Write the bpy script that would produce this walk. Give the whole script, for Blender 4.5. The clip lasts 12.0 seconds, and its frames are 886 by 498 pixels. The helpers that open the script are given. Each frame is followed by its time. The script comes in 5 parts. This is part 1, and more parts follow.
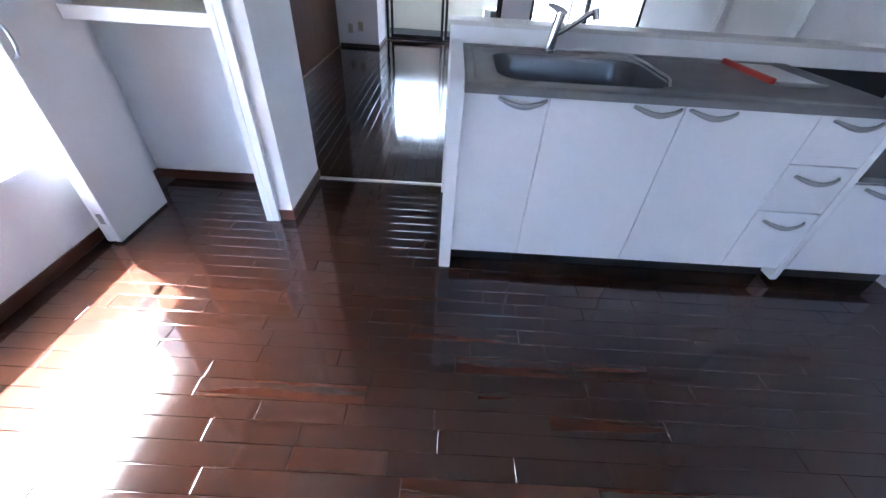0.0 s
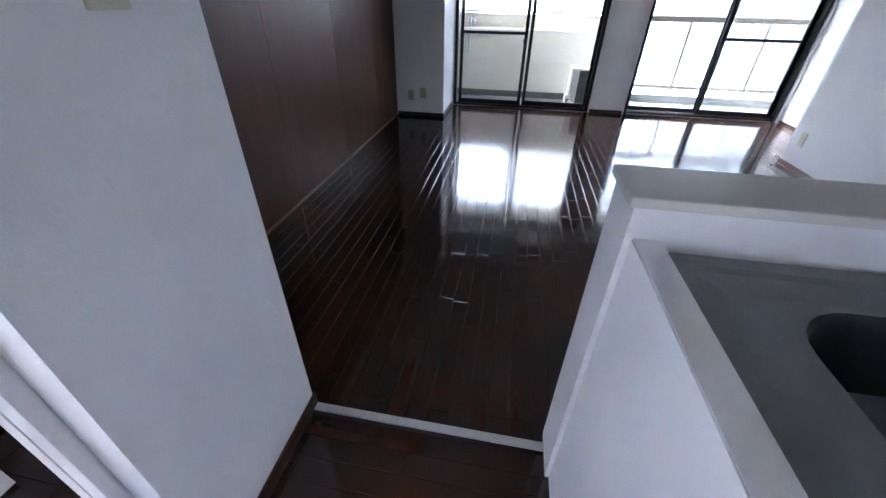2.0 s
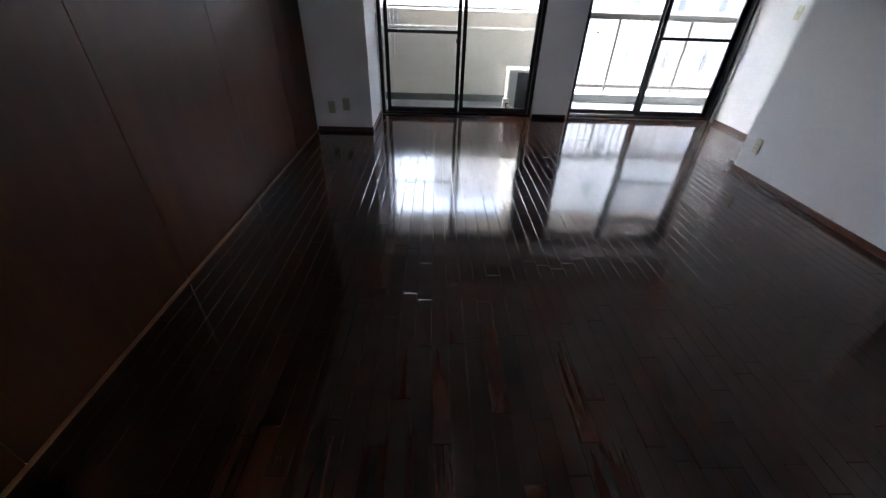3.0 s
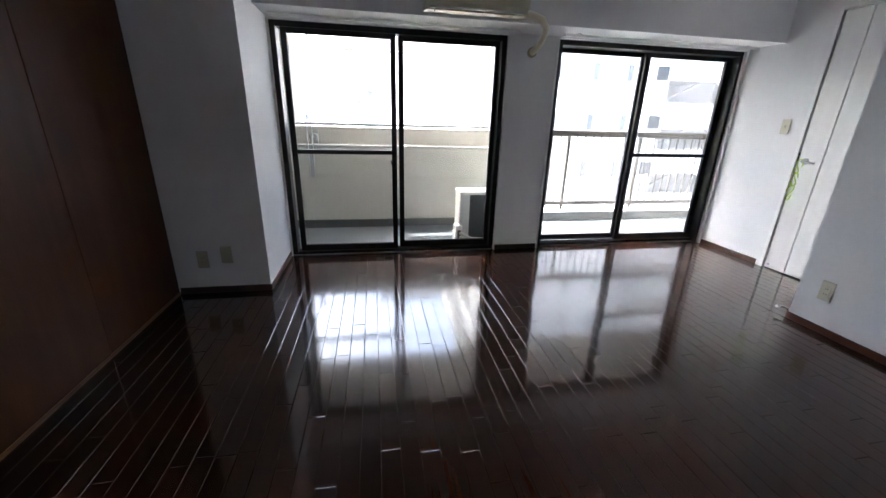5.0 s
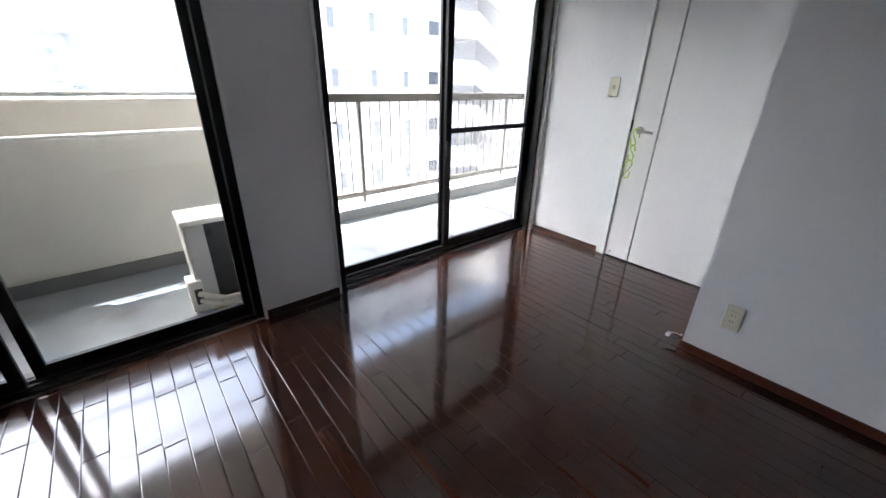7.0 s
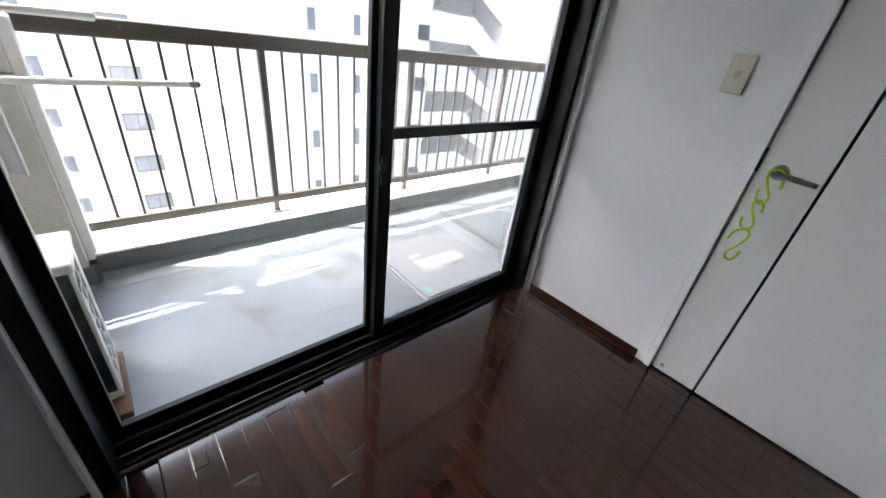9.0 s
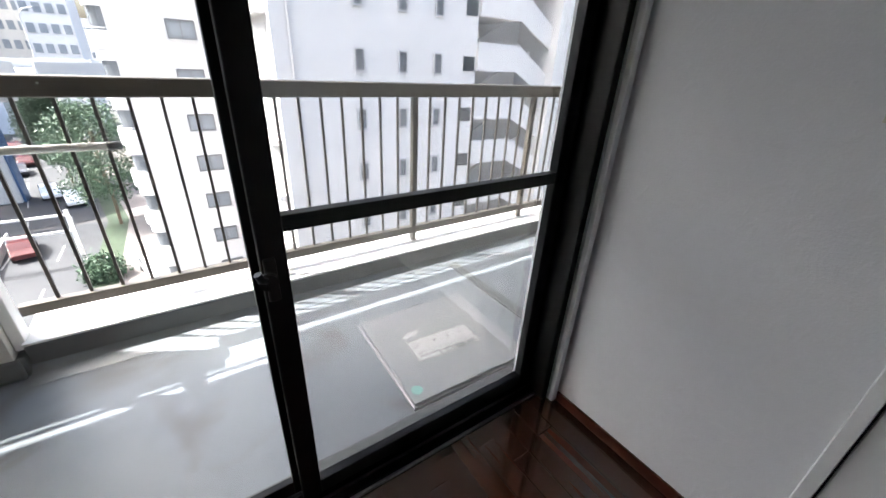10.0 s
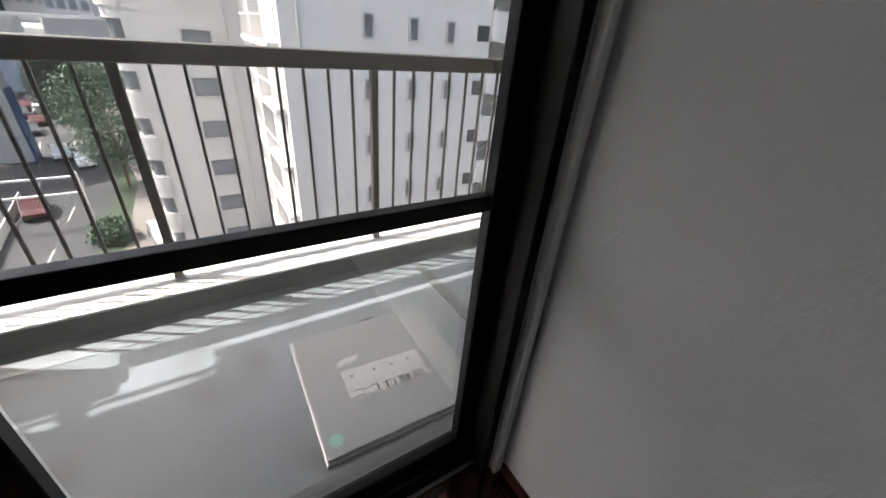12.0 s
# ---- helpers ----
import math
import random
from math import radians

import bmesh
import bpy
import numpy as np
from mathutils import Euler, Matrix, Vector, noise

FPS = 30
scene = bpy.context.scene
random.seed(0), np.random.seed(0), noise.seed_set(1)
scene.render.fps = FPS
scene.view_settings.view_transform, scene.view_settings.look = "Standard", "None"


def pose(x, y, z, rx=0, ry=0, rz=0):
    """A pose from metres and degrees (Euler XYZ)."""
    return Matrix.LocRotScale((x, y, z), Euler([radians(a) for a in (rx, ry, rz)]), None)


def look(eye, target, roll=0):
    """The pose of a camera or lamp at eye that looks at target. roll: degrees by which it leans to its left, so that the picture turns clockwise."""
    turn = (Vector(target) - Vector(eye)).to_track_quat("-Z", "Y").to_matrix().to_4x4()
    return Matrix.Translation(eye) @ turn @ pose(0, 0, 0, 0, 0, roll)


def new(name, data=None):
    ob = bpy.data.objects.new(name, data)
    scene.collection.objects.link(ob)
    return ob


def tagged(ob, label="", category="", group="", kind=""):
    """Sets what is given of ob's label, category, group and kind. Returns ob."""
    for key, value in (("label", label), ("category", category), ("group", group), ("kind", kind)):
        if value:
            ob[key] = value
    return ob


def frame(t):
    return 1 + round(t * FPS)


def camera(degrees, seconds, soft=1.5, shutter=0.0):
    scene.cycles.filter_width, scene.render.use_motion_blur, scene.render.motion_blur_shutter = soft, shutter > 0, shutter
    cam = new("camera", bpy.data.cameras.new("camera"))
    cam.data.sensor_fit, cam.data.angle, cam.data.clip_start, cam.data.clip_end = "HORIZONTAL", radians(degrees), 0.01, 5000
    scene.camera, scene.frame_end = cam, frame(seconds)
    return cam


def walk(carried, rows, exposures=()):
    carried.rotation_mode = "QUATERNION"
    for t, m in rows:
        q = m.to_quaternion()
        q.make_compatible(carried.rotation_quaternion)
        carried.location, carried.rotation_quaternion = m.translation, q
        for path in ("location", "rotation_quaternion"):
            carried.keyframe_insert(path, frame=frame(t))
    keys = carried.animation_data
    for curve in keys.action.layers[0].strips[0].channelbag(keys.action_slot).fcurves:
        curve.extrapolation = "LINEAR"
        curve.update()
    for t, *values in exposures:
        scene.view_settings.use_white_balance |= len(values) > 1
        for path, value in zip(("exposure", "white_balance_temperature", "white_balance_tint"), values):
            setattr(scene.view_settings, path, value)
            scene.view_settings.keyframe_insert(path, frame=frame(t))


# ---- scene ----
cam = camera(99.4, 12.0)
PATH = [
    (0, (0.568, 0.738, 1.253), (0.59, 2.296, 0.0), 3.9),
    (0.5, (0.524, 1.046, 1.248), (0.348, 2.619, 0.024), 4.1),
    (1, (0.469, 1.383, 1.251), (0.139, 2.886, -0.026), 3.5),
    (1.5, (0.392, 1.803, 1.255), (0.104, 3.399, 0.084), 3.0),
    (2, (0.329, 2.246, 1.253), (0.052, 3.885, 0.141), 1.1),
    (2.5, (0.219, 2.640, 1.250), (0.093, 4.275, 0.104), 1.0),
    (3, (0.149, 2.968, 1.26), (0.204, 4.619, 0.132), 2.0),
    (3.2, (0.127, 3.094, 1.25), (0.151, 4.755, 0.137), 0.9),
    (4.8, (0.2, 4.294, 1.173), (0.488, 6.147, 0.479), 1.0),
    (5, (0.233, 4.434, 1.175), (0.579, 6.293, 0.524), 1.6),
    (5.5, (0.33, 4.773, 1.173), (0.877, 6.509, 0.344), 1.7),
    (6, (0.479, 5.122, 1.18), (1.459, 6.589, 0.238), 0.8),
    (6.5, (0.715, 5.463, 1.193), (1.734, 6.961, 0.346), 0.3),
    (7, (0.957, 5.808, 1.208), (2.141, 7.198, 0.392), 1.3),
    (7.2, (1.057, 5.917, 1.21), (2.358, 7.165, 0.344), 2.5),
    (8.8, (1.902, 6.739, 1.182), (3.126, 7.957, 0.173), 6.8),
    (9, (2.02, 6.805, 1.183), (3.244, 8.053, 0.212), 7.7),
    (9.5, (2.305, 6.914, 1.204), (3.446, 8.269, 0.276), 4.0),
    (10, (2.604, 7.093, 1.19), (3.642, 8.56, 0.314), 3.0),
    (10.5, (2.822, 7.21, 1.172), (3.5, 8.879, 0.304), 5.9),
    (11, (2.944, 7.257, 1.194), (3.182, 8.989, 0.221), 5.8),
    (11.5, (3.011, 7.272, 1.197), (3.512, 8.959, 0.244), 4.4),
    (12, (3.047, 7.275, 1.195), (4.02, 8.713, 0.203), 5.0),
]
walk(cam, [(t, look(eye, target, roll)) for t, eye, target, roll in PATH],
     exposures=[(0, 5.82, 5150, 10), (1.5, 5.7, 5250, 10), (2.2, 5.38, 5500, 10), (3, 4.75, 5850, 10), (5, 4.72, 5950, 10), (7, 4.5, 5950, 10), (9, 3.6, 5950, 10), (10.5, 2.6, 6150, 10), (12, 2.15, 6350, 10)])


# ---- exposure, world, sun ----
world = bpy.data.worlds.new("world")
scene.world = world
world.use_nodes = True
_wn, _wl = world.node_tree.nodes, world.node_tree.links
_sky = _wn.new("ShaderNodeTexSky")
_sky.sky_type = "NISHITA"
_sky.sun_disc = False
SUN_TRAVEL = Vector((0.73, -0.36, -1.19)).normalized()
_sky.sun_elevation = math.asin(-SUN_TRAVEL.z)
_sky.sun_rotation = math.atan2(-SUN_TRAVEL.x, -SUN_TRAVEL.y)
_sky.air_density, _sky.dust_density = 1.0, 10.0
_wl.new(_sky.outputs[0], _wn["Background"].inputs[0])
_wn["Background"].inputs[1].default_value = 0.15
sun = new("sun", bpy.data.lights.new("sun", "SUN"))
sun.data.energy, sun.data.angle, sun.data.color = 3.0, radians(0.53), (1.0, 0.95, 0.88)
sun.matrix_world = look((0, 0, 30), Vector((0, 0, 30)) + SUN_TRAVEL)


# ---- materials ----
def mat(name, col, rough=0.5, metal=0.0, var=0.12, scale=8.0, bump=0.0, bscale=60.0, col2=None, coat=0.0, stretch=None, per_object=0.0, island=False, fine=0.5, rvar=0.1):
    m = bpy.data.materials.new(name)
    m.use_nodes = True
    n, l = m.node_tree.nodes, m.node_tree.links
    b = n["Principled BSDF"]
    b.inputs["Metallic"].default_value = metal
    b.inputs["Coat Weight"].default_value = coat
    b.inputs["Coat Roughness"].default_value = 0.08
    tc = n.new("ShaderNodeTexCoord")
    mp = n.new("ShaderNodeMapping")
    l.new(tc.outputs["Object"], mp.inputs[0])
    if stretch:
        mp.inputs["Scale"].default_value = stretch
    big = n.new("ShaderNodeTexNoise")
    big.inputs["Scale"].default_value = scale
    big.inputs["Detail"].default_value = 6
    l.new(mp.outputs[0], big.inputs[0])
    small = n.new("ShaderNodeTexNoise")
    small.inputs["Scale"].default_value = scale * 12
    small.inputs["Detail"].default_value = 4
    l.new(mp.outputs[0], small.inputs[0])
    mixf = n.new("ShaderNodeMix")
    mixf.inputs[0].default_value = fine
    l.new(big.outputs[0], mixf.inputs[2])
    l.new(small.outputs[0], mixf.inputs[3])
    ramp = n.new("ShaderNodeMapRange")
    ramp.inputs[1].default_value, ramp.inputs[2].default_value = 0.3, 0.7
    l.new(mixf.outputs[0], ramp.inputs[0])
    cm = n.new("ShaderNodeMix")
    cm.data_type = "RGBA"
    c2 = col2 or tuple(c * (1 - var) for c in col)
    c1 = col if col2 else tuple(min(1, c * (1 + var * 0.4)) for c in col)
    cm.inputs[6].default_value, cm.inputs[7].default_value = (*c1, 1), (*c2, 1)
    l.new(ramp.outputs[0], cm.inputs[0])
    out = cm.outputs[2]
    if per_object:
        rnd = n.new("ShaderNodeNewGeometry" if island else "ShaderNodeObjectInfo")
        mr = n.new("ShaderNodeMapRange")
        mr.inputs[3].default_value, mr.inputs[4].default_value = 1 - per_object, 1 + per_object
        l.new(rnd.outputs["Random Per Island" if island else "Random"], mr.inputs[0])
        hs = n.new("ShaderNodeHueSaturation")
        l.new(mr.outputs[0], hs.inputs["Value"])
        l.new(out, hs.inputs["Color"])
        out = hs.outputs[0]
    l.new(out, b.inputs["Base Color"])
    rr = n.new("ShaderNodeMapRange")
    rr.inputs[3].default_value, rr.inputs[4].default_value = rough * (1 - rvar), min(1, rough * (1 + rvar))
    l.new(big.outputs[0], rr.inputs[0])
    l.new(rr.outputs[0], b.inputs["Roughness"])
    if bump:
        bn = n.new("ShaderNodeTexNoise")
        bn.inputs["Scale"].default_value = bscale
        bn.inputs["Detail"].default_value = 5
        l.new(mp.outputs[0], bn.inputs[0])
        bp = n.new("ShaderNodeBump")
        bp.inputs["Strength"].default_value, bp.inputs["Distance"].default_value = bump, 0.004
        l.new(bn.outputs[0], bp.inputs["Height"])
        l.new(bp.outputs[0], b.inputs["Normal"])
    return m


def glass_mat(name, tint=(0.97, 0.985, 0.98), veil=0.0, veilcol=(0.5, 0.5, 0.5)):
    m = bpy.data.materials.new(name)
    m.use_nodes = True
    n, l = m.node_tree.nodes, m.node_tree.links
    n.remove(n["Principled BSDF"])
    tr, gl, lw, mx = n.new("ShaderNodeBsdfTransparent"), n.new("ShaderNodeBsdfGlossy"), n.new("ShaderNodeLayerWeight"), n.new("ShaderNodeMixShader")
    tr.inputs[0].default_value = (*tint, 1)
    gl.inputs["Roughness"].default_value = 0.0
    lw.inputs[0].default_value = 0.5
    pw5, sc = n.new("ShaderNodeMath"), n.new("ShaderNodeMath")
    pw5.operation, sc.operation = "POWER", "MULTIPLY_ADD"
    pw5.inputs[1].default_value, sc.inputs[1].default_value, sc.inputs[2].default_value = 5.0, 0.9, 0.035
    l.new(lw.outputs["Facing"], pw5.inputs[0])
    l.new(pw5.outputs[0], sc.inputs[0])
    l.new(sc.outputs[0], mx.inputs[0])
    l.new(tr.outputs[0], mx.inputs[1])
    l.new(gl.outputs[0], mx.inputs[2])
    last = mx
    if veil:
        df = n.new("ShaderNodeBsdfDiffuse")
        df.inputs[0].default_value = (*veilcol, 1)
        last = n.new("ShaderNodeMixShader")
        last.inputs[0].default_value = veil
        l.new(mx.outputs[0], last.inputs[1])
        l.new(df.outputs[0], last.inputs[2])
    l.new(last.outputs[0], n["Material Output"].inputs[0])
    return m


def plank_mat(name, island, along):
    stretch = (0.7, 16, 1) if along == "x" else (16, 0.7, 1)
    m = mat(name, (0.036, 0.0128, 0.0068), 0.098, var=0.2, scale=2.2, col2=(0.027, 0.0097, 0.0052), stretch=stretch, per_object=0.24, island=island, rvar=0.25, fine=0.14)
    n, l = m.node_tree.nodes, m.node_tree.links
    n["Principled BSDF"].inputs["IOR"].default_value = 1.58
    if not island:
        # every board shows another stretch of the grain
        oi, vm = n.new("ShaderNodeObjectInfo"), n.new("ShaderNodeVectorMath")
        vm.operation = "SCALE"
        vm.inputs[0].default_value = (37.0, 23.0, 11.0)
        l.new(oi.outputs["Random"], vm.inputs["Scale"])
        l.new(vm.outputs[0], n["Mapping"].inputs["Location"])
    return m


WALLPAPER = mat("white wallpaper", (0.78, 0.78, 0.79), 0.75, var=0.03, scale=3, bump=0.2, bscale=170)
WALLPAPER_G = mat("grey white wallpaper", (0.77, 0.775, 0.79), 0.75, var=0.03, scale=3, bump=0.2, bscale=170)
for _m in (WALLPAPER, WALLPAPER_G):
    # trowelled emboss: scattered creases over a fine grain
    _n, _l = _m.node_tree.nodes, _m.node_tree.links
    _cr, _mr, _bp = _n.new("ShaderNodeTexNoise"), _n.new("ShaderNodeMapRange"), _n.new("ShaderNodeBump")
    _cr.inputs["Scale"].default_value, _cr.inputs["Detail"].default_value, _cr.inputs["Distortion"].default_value = 13, 8, 1.6
    _mr.inputs[1].default_value, _mr.inputs[2].default_value = 0.56, 0.70
    _bp.inputs["Strength"].default_value, _bp.inputs["Distance"].default_value = 0.16, 0.004
    _old = _n["Principled BSDF"].inputs["Normal"].links[0].from_socket
    _l.new(_n["Mapping"].outputs[0], _cr.inputs[0])
    _l.new(_cr.outputs[0], _mr.inputs[0])
    _l.new(_mr.outputs[0], _bp.inputs["Height"])
    _l.new(_old, _bp.inputs["Normal"])
    _l.new(_bp.outputs[0], _n["Principled BSDF"].inputs["Normal"])
CEILING = mat("ceiling paper", (0.62, 0.61, 0.59), 0.85, var=0.03, bump=0.2, bscale=120)
WHITE_TRIM = mat("white painted trim", (0.80, 0.80, 0.80), 0.35, var=0.03)
WHITE_DOOR = mat("white laminate door", (0.76, 0.75, 0.74), 0.32, var=0.02)
CAB_WHITE = mat("white melamine", (0.78, 0.79, 0.82), 0.42, var=0.02)
BASEBOARD = mat("red brown baseboard", (0.085, 0.026, 0.012), 0.3, col2=(0.05, 0.016, 0.009), scale=6, stretch=(0.3, 0.3, 4))
BASE_DARK = mat("dark brown baseboard", (0.035, 0.014, 0.009), 0.3, col2=(0.022, 0.010, 0.007), scale=6)
WOODWALL = mat("dark brown veneer", (0.080, 0.024, 0.007), 0.42, col2=(0.050, 0.014, 0.004), scale=2.2, stretch=(6, 6, 0.5), fine=0.35)
WOODWALL.node_tree.nodes["Principled BSDF"].inputs["Specular IOR Level"].default_value = 0.2
WOODTRIM = mat("orange brown wood trim", (0.16, 0.065, 0.025), 0.4, scale=5)
PLANK = {a: plank_mat("dark glossy floor board " + a, False, a) for a in "xy"}
PLANK_J = {a: plank_mat("dark glossy joined floor boards " + a, True, a) for a in "xy"}
GROOVE = mat("floor joint filler", (0.010, 0.006, 0.005), 0.6)
ALU = mat("black bronze aluminium", (0.008, 0.008, 0.009), 0.40, metal=0.0, var=0.2)
ALU.node_tree.nodes["Principled BSDF"].inputs["Specular IOR Level"].default_value = 0.3
ALU_S = mat("dull black sill aluminium", (0.008, 0.008, 0.008), 0.75, var=0.2)
ALU_S.node_tree.nodes["Principled BSDF"].inputs["Specular IOR Level"].default_value = 0.12
ALU_LIP = mat("worn grey sill lip", (0.30, 0.30, 0.30), 0.45, metal=0.5, var=0.3, scale=30)
ALU_G = mat("grey aluminium track", (0.10, 0.10, 0.10), 0.4, metal=0.6)
GLASS = glass_mat("window glass")
SCREEN = glass_mat("insect screen", (1, 1, 1), 0.16, (0.70, 0.69, 0.67))
STEEL = mat("brushed stainless steel", (0.13, 0.135, 0.145), 0.30, metal=1.0, var=0.1, scale=20, stretch=(0.3, 6, 6))
STEEL_D = mat("worn stainless worktop", (0.25, 0.25, 0.25), 0.42, metal=0.9, var=0.1, scale=9)
CHROME = mat("chrome", (0.75, 0.75, 0.76), 0.08, metal=1.0, var=0.02)
SATIN = mat("satin nickel", (0.42, 0.42, 0.43), 0.3, metal=1.0)
BLACK = mat("black plastic", (0.012, 0.012, 0.013), 0.45)
IVORY = mat("ivory plastic", (0.62, 0.60, 0.48), 0.35, var=0.04)
IVORY_D = mat("darker ivory plastic", (0.45, 0.42, 0.31), 0.35, var=0.04)
CREAM = mat("cream plastic", (0.72, 0.67, 0.53), 0.4, var=0.05)
TAN = mat("tan plastic", (0.50, 0.41, 0.27), 0.45, var=0.05)
RED = mat("red plastic", (0.55, 0.05, 0.03), 0.4)
PAPER = mat("white board", (0.75, 0.75, 0.75), 0.5, var=0.03)
LIME = mat("lime green coating", (0.42, 0.58, 0.03), 0.35, var=0.05)
SHELF_TOP = mat("beige shelf board", (0.55, 0.50, 0.40), 0.5, scale=4)
KERB_TOP = mat("pale waterproof paint", (0.76, 0.76, 0.75), 0.6, var=0.12, scale=5, bump=0.4, bscale=60)
BALC = mat("grey urethane floor", (0.25, 0.272, 0.29), 0.36, col2=(0.16, 0.177, 0.195), scale=1.3, bump=0.15, bscale=25, fine=0.25, rvar=0.35)
_n, _l = BALC.node_tree.nodes, BALC.node_tree.links
_st, _mr, _mx = _n.new("ShaderNodeTexNoise"), _n.new("ShaderNodeMapRange"), _n.new("ShaderNodeMix")
_st.inputs["Scale"].default_value, _st.inputs["Detail"].default_value, _st.inputs["Distortion"].default_value = 1.7, 7, 1.6
_mr.inputs[1].default_value, _mr.inputs[2].default_value, _mr.inputs[4].default_value = 0.54, 0.68, 0.75
_mx.data_type = "RGBA"
_mx.inputs[7].default_value = (0.14, 0.135, 0.13, 1)
_l.new(_n["Mapping"].outputs[0], _st.inputs[0])
_l.new(_st.outputs[0], _mr.inputs[0])
_l.new(_mr.outputs[0], _mx.inputs[0])
_l.new(_n["Principled BSDF"].inputs["Base Color"].links[0].from_socket, _mx.inputs[6])
_l.new(_mx.outputs[2], _n["Principled BSDF"].inputs["Base Color"])
BALC_D = mat("dark grey upstand", (0.145, 0.15, 0.148), 0.55, col2=(0.11, 0.115, 0.112), scale=4, bump=0.3, bscale=40)
CONC = mat("cream painted mortar", (0.61, 0.595, 0.535), 0.8, col2=(0.52, 0.505, 0.45), scale=2.5, bump=0.9, bscale=70, fine=0.4)
# own paint of the outer walls, also the painted light on the parapet band
CONC_L = mat("pale mortar paint and band light", (0.64, 0.61, 0.55), 0.8, col2=(0.57, 0.53, 0.46), scale=2.5, bump=0.6, bscale=70)
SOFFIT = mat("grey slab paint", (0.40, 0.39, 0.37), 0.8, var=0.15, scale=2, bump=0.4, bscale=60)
RAILM = mat("brown grey bronze rail", (0.080, 0.070, 0.058), 0.45, var=0.25, metal=0.3, scale=12)
POLE = mat("white coated pole", (0.70, 0.70, 0.66), 0.3, var=0.06)
HATCH = mat("pale grey painted steel", (0.36, 0.37, 0.375), 0.45, col2=(0.30, 0.31, 0.315), scale=3, bump=0.1)
STICKER = mat("weathered white sticker", (0.60, 0.60, 0.59), 0.5, var=0.1, scale=20)
INK = mat("faded grey ink", (0.02, 0.02, 0.024), 0.6)
MINT = mat("mint sticker", (0.30, 0.62, 0.53), 0.5)
AC_W = mat("aged white steel", (0.66, 0.65, 0.61), 0.45, var=0.1, scale=6)
AC_G = mat("grey steel panel", (0.46, 0.47, 0.47), 0.45, var=0.08)
GALV = mat("galvanised steel", (0.46, 0.47, 0.47), 0.38, metal=0.6, var=0.1)
FINS = mat("dark coil fins", (0.035, 0.042, 0.045), 0.5)
WOODBLK = mat("weathered timber block", (0.17, 0.085, 0.038), 0.7, scale=12)
HOSE = mat("off white hose wrap", (0.58, 0.55, 0.48), 0.6, bump=0.5, bscale=90)
FACADE = mat("white tiled facade", (0.61, 0.595, 0.575), 0.6, var=0.06, scale=0.6, bump=0.2, bscale=5)
FACADE2 = mat("pale grey facade", (0.52, 0.51, 0.50), 0.6, var=0.08, scale=0.4)
FACADE3 = mat("beige facade", (0.58, 0.55, 0.50), 0.7, var=0.1, scale=0.4)
FACADE4 = mat("blue grey facade", (0.48, 0.52, 0.57), 0.5, var=0.1, scale=0.4)
WINDARK = mat("dark window glass", (0.05, 0.055, 0.06), 0.12, var=0.3, scale=0.5)
SASH_D = mat("dark bronze window frame", (0.13, 0.13, 0.13), 0.5)
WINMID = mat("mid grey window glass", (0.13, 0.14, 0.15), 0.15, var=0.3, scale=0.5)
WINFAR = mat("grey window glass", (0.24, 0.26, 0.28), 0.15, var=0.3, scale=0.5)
# grey for rails, vents and frames, and for painted shade in balcony recesses
SHADE = mat("grey of fittings and recess shade", (0.42, 0.42, 0.42), 0.8, var=0.15)
ASPHALT = mat("asphalt", (0.026, 0.027, 0.031), 0.8, var=0.2, scale=0.5)
TOWN = mat("worn street surface", (0.055, 0.054, 0.055), 0.85, var=0.3, scale=0.15)
PAVING = mat("pinkish paving", (0.13, 0.115, 0.11), 0.85, var=0.15, scale=0.8)
GRASS = mat("grass verge", (0.028, 0.043, 0.022), 0.9, var=0.4, scale=1.5)
LEAF = mat("tree leaves", (0.042, 0.080, 0.042), 0.6, var=0.4, scale=1.0, per_object=0.3, island=True)
BARK = mat("bark", (0.12, 0.09, 0.06), 0.9, bump=0.6, bscale=10)
HWY = mat("highway concrete", (0.42, 0.42, 0.41), 0.8, var=0.12, scale=0.3)
HWY_G = mat("green steel girder", (0.06, 0.10, 0.09), 0.6, var=0.2, scale=0.4)
BLUE = mat("blue painted steel", (0.04, 0.085, 0.17), 0.5)
LINE = mat("white road paint", (0.30, 0.30, 0.29), 0.7)


# ---- mesh helpers ----
def finish(name, bm, material, parent=None, label="", smooth=False):
    me = bpy.data.meshes.new(name)
    bmesh.ops.recalc_face_normals(bm, faces=bm.faces)
    bm.to_mesh(me)
    bm.free()
    me.materials.append(material)
    if smooth:
        me.shade_smooth()
        me.set_sharp_from_angle(angle=radians(40))
    ob = new(name, me)
    if parent is not None:
        ob.parent = parent
    if label:
        ob["label"] = label
    return ob


def part(name, bm, material, parent, label="", smooth=False):
    return finish(name, bm, material, parent, label, smooth)


def box(x0, x1, y0, y1, z0, z1, bevel=0.0, seg=2, bm=None):
    b = bmesh.new()
    bmesh.ops.create_cube(b, size=1)
    bmesh.ops.scale(b, vec=(x1 - x0, y1 - y0, z1 - z0), verts=b.verts)
    bmesh.ops.translate(b, vec=((x0 + x1) / 2, (y0 + y1) / 2, (z0 + z1) / 2), verts=b.verts)
    if bevel:
        bmesh.ops.bevel(b, geom=list(b.edges), offset=bevel, segments=seg, profile=0.5, affect="EDGES")
    if bm is None:
        return b
    me = bpy.data.meshes.new("tmp")
    b.to_mesh(me)
    b.free()
    bm.from_mesh(me)
    bpy.data.meshes.remove(me)
    return bm


def boxes(rows, bevel=0.0, seg=1):
    bm = bmesh.new()
    for r in rows:
        box(*r, bevel=bevel, seg=seg, bm=bm)
    return bm


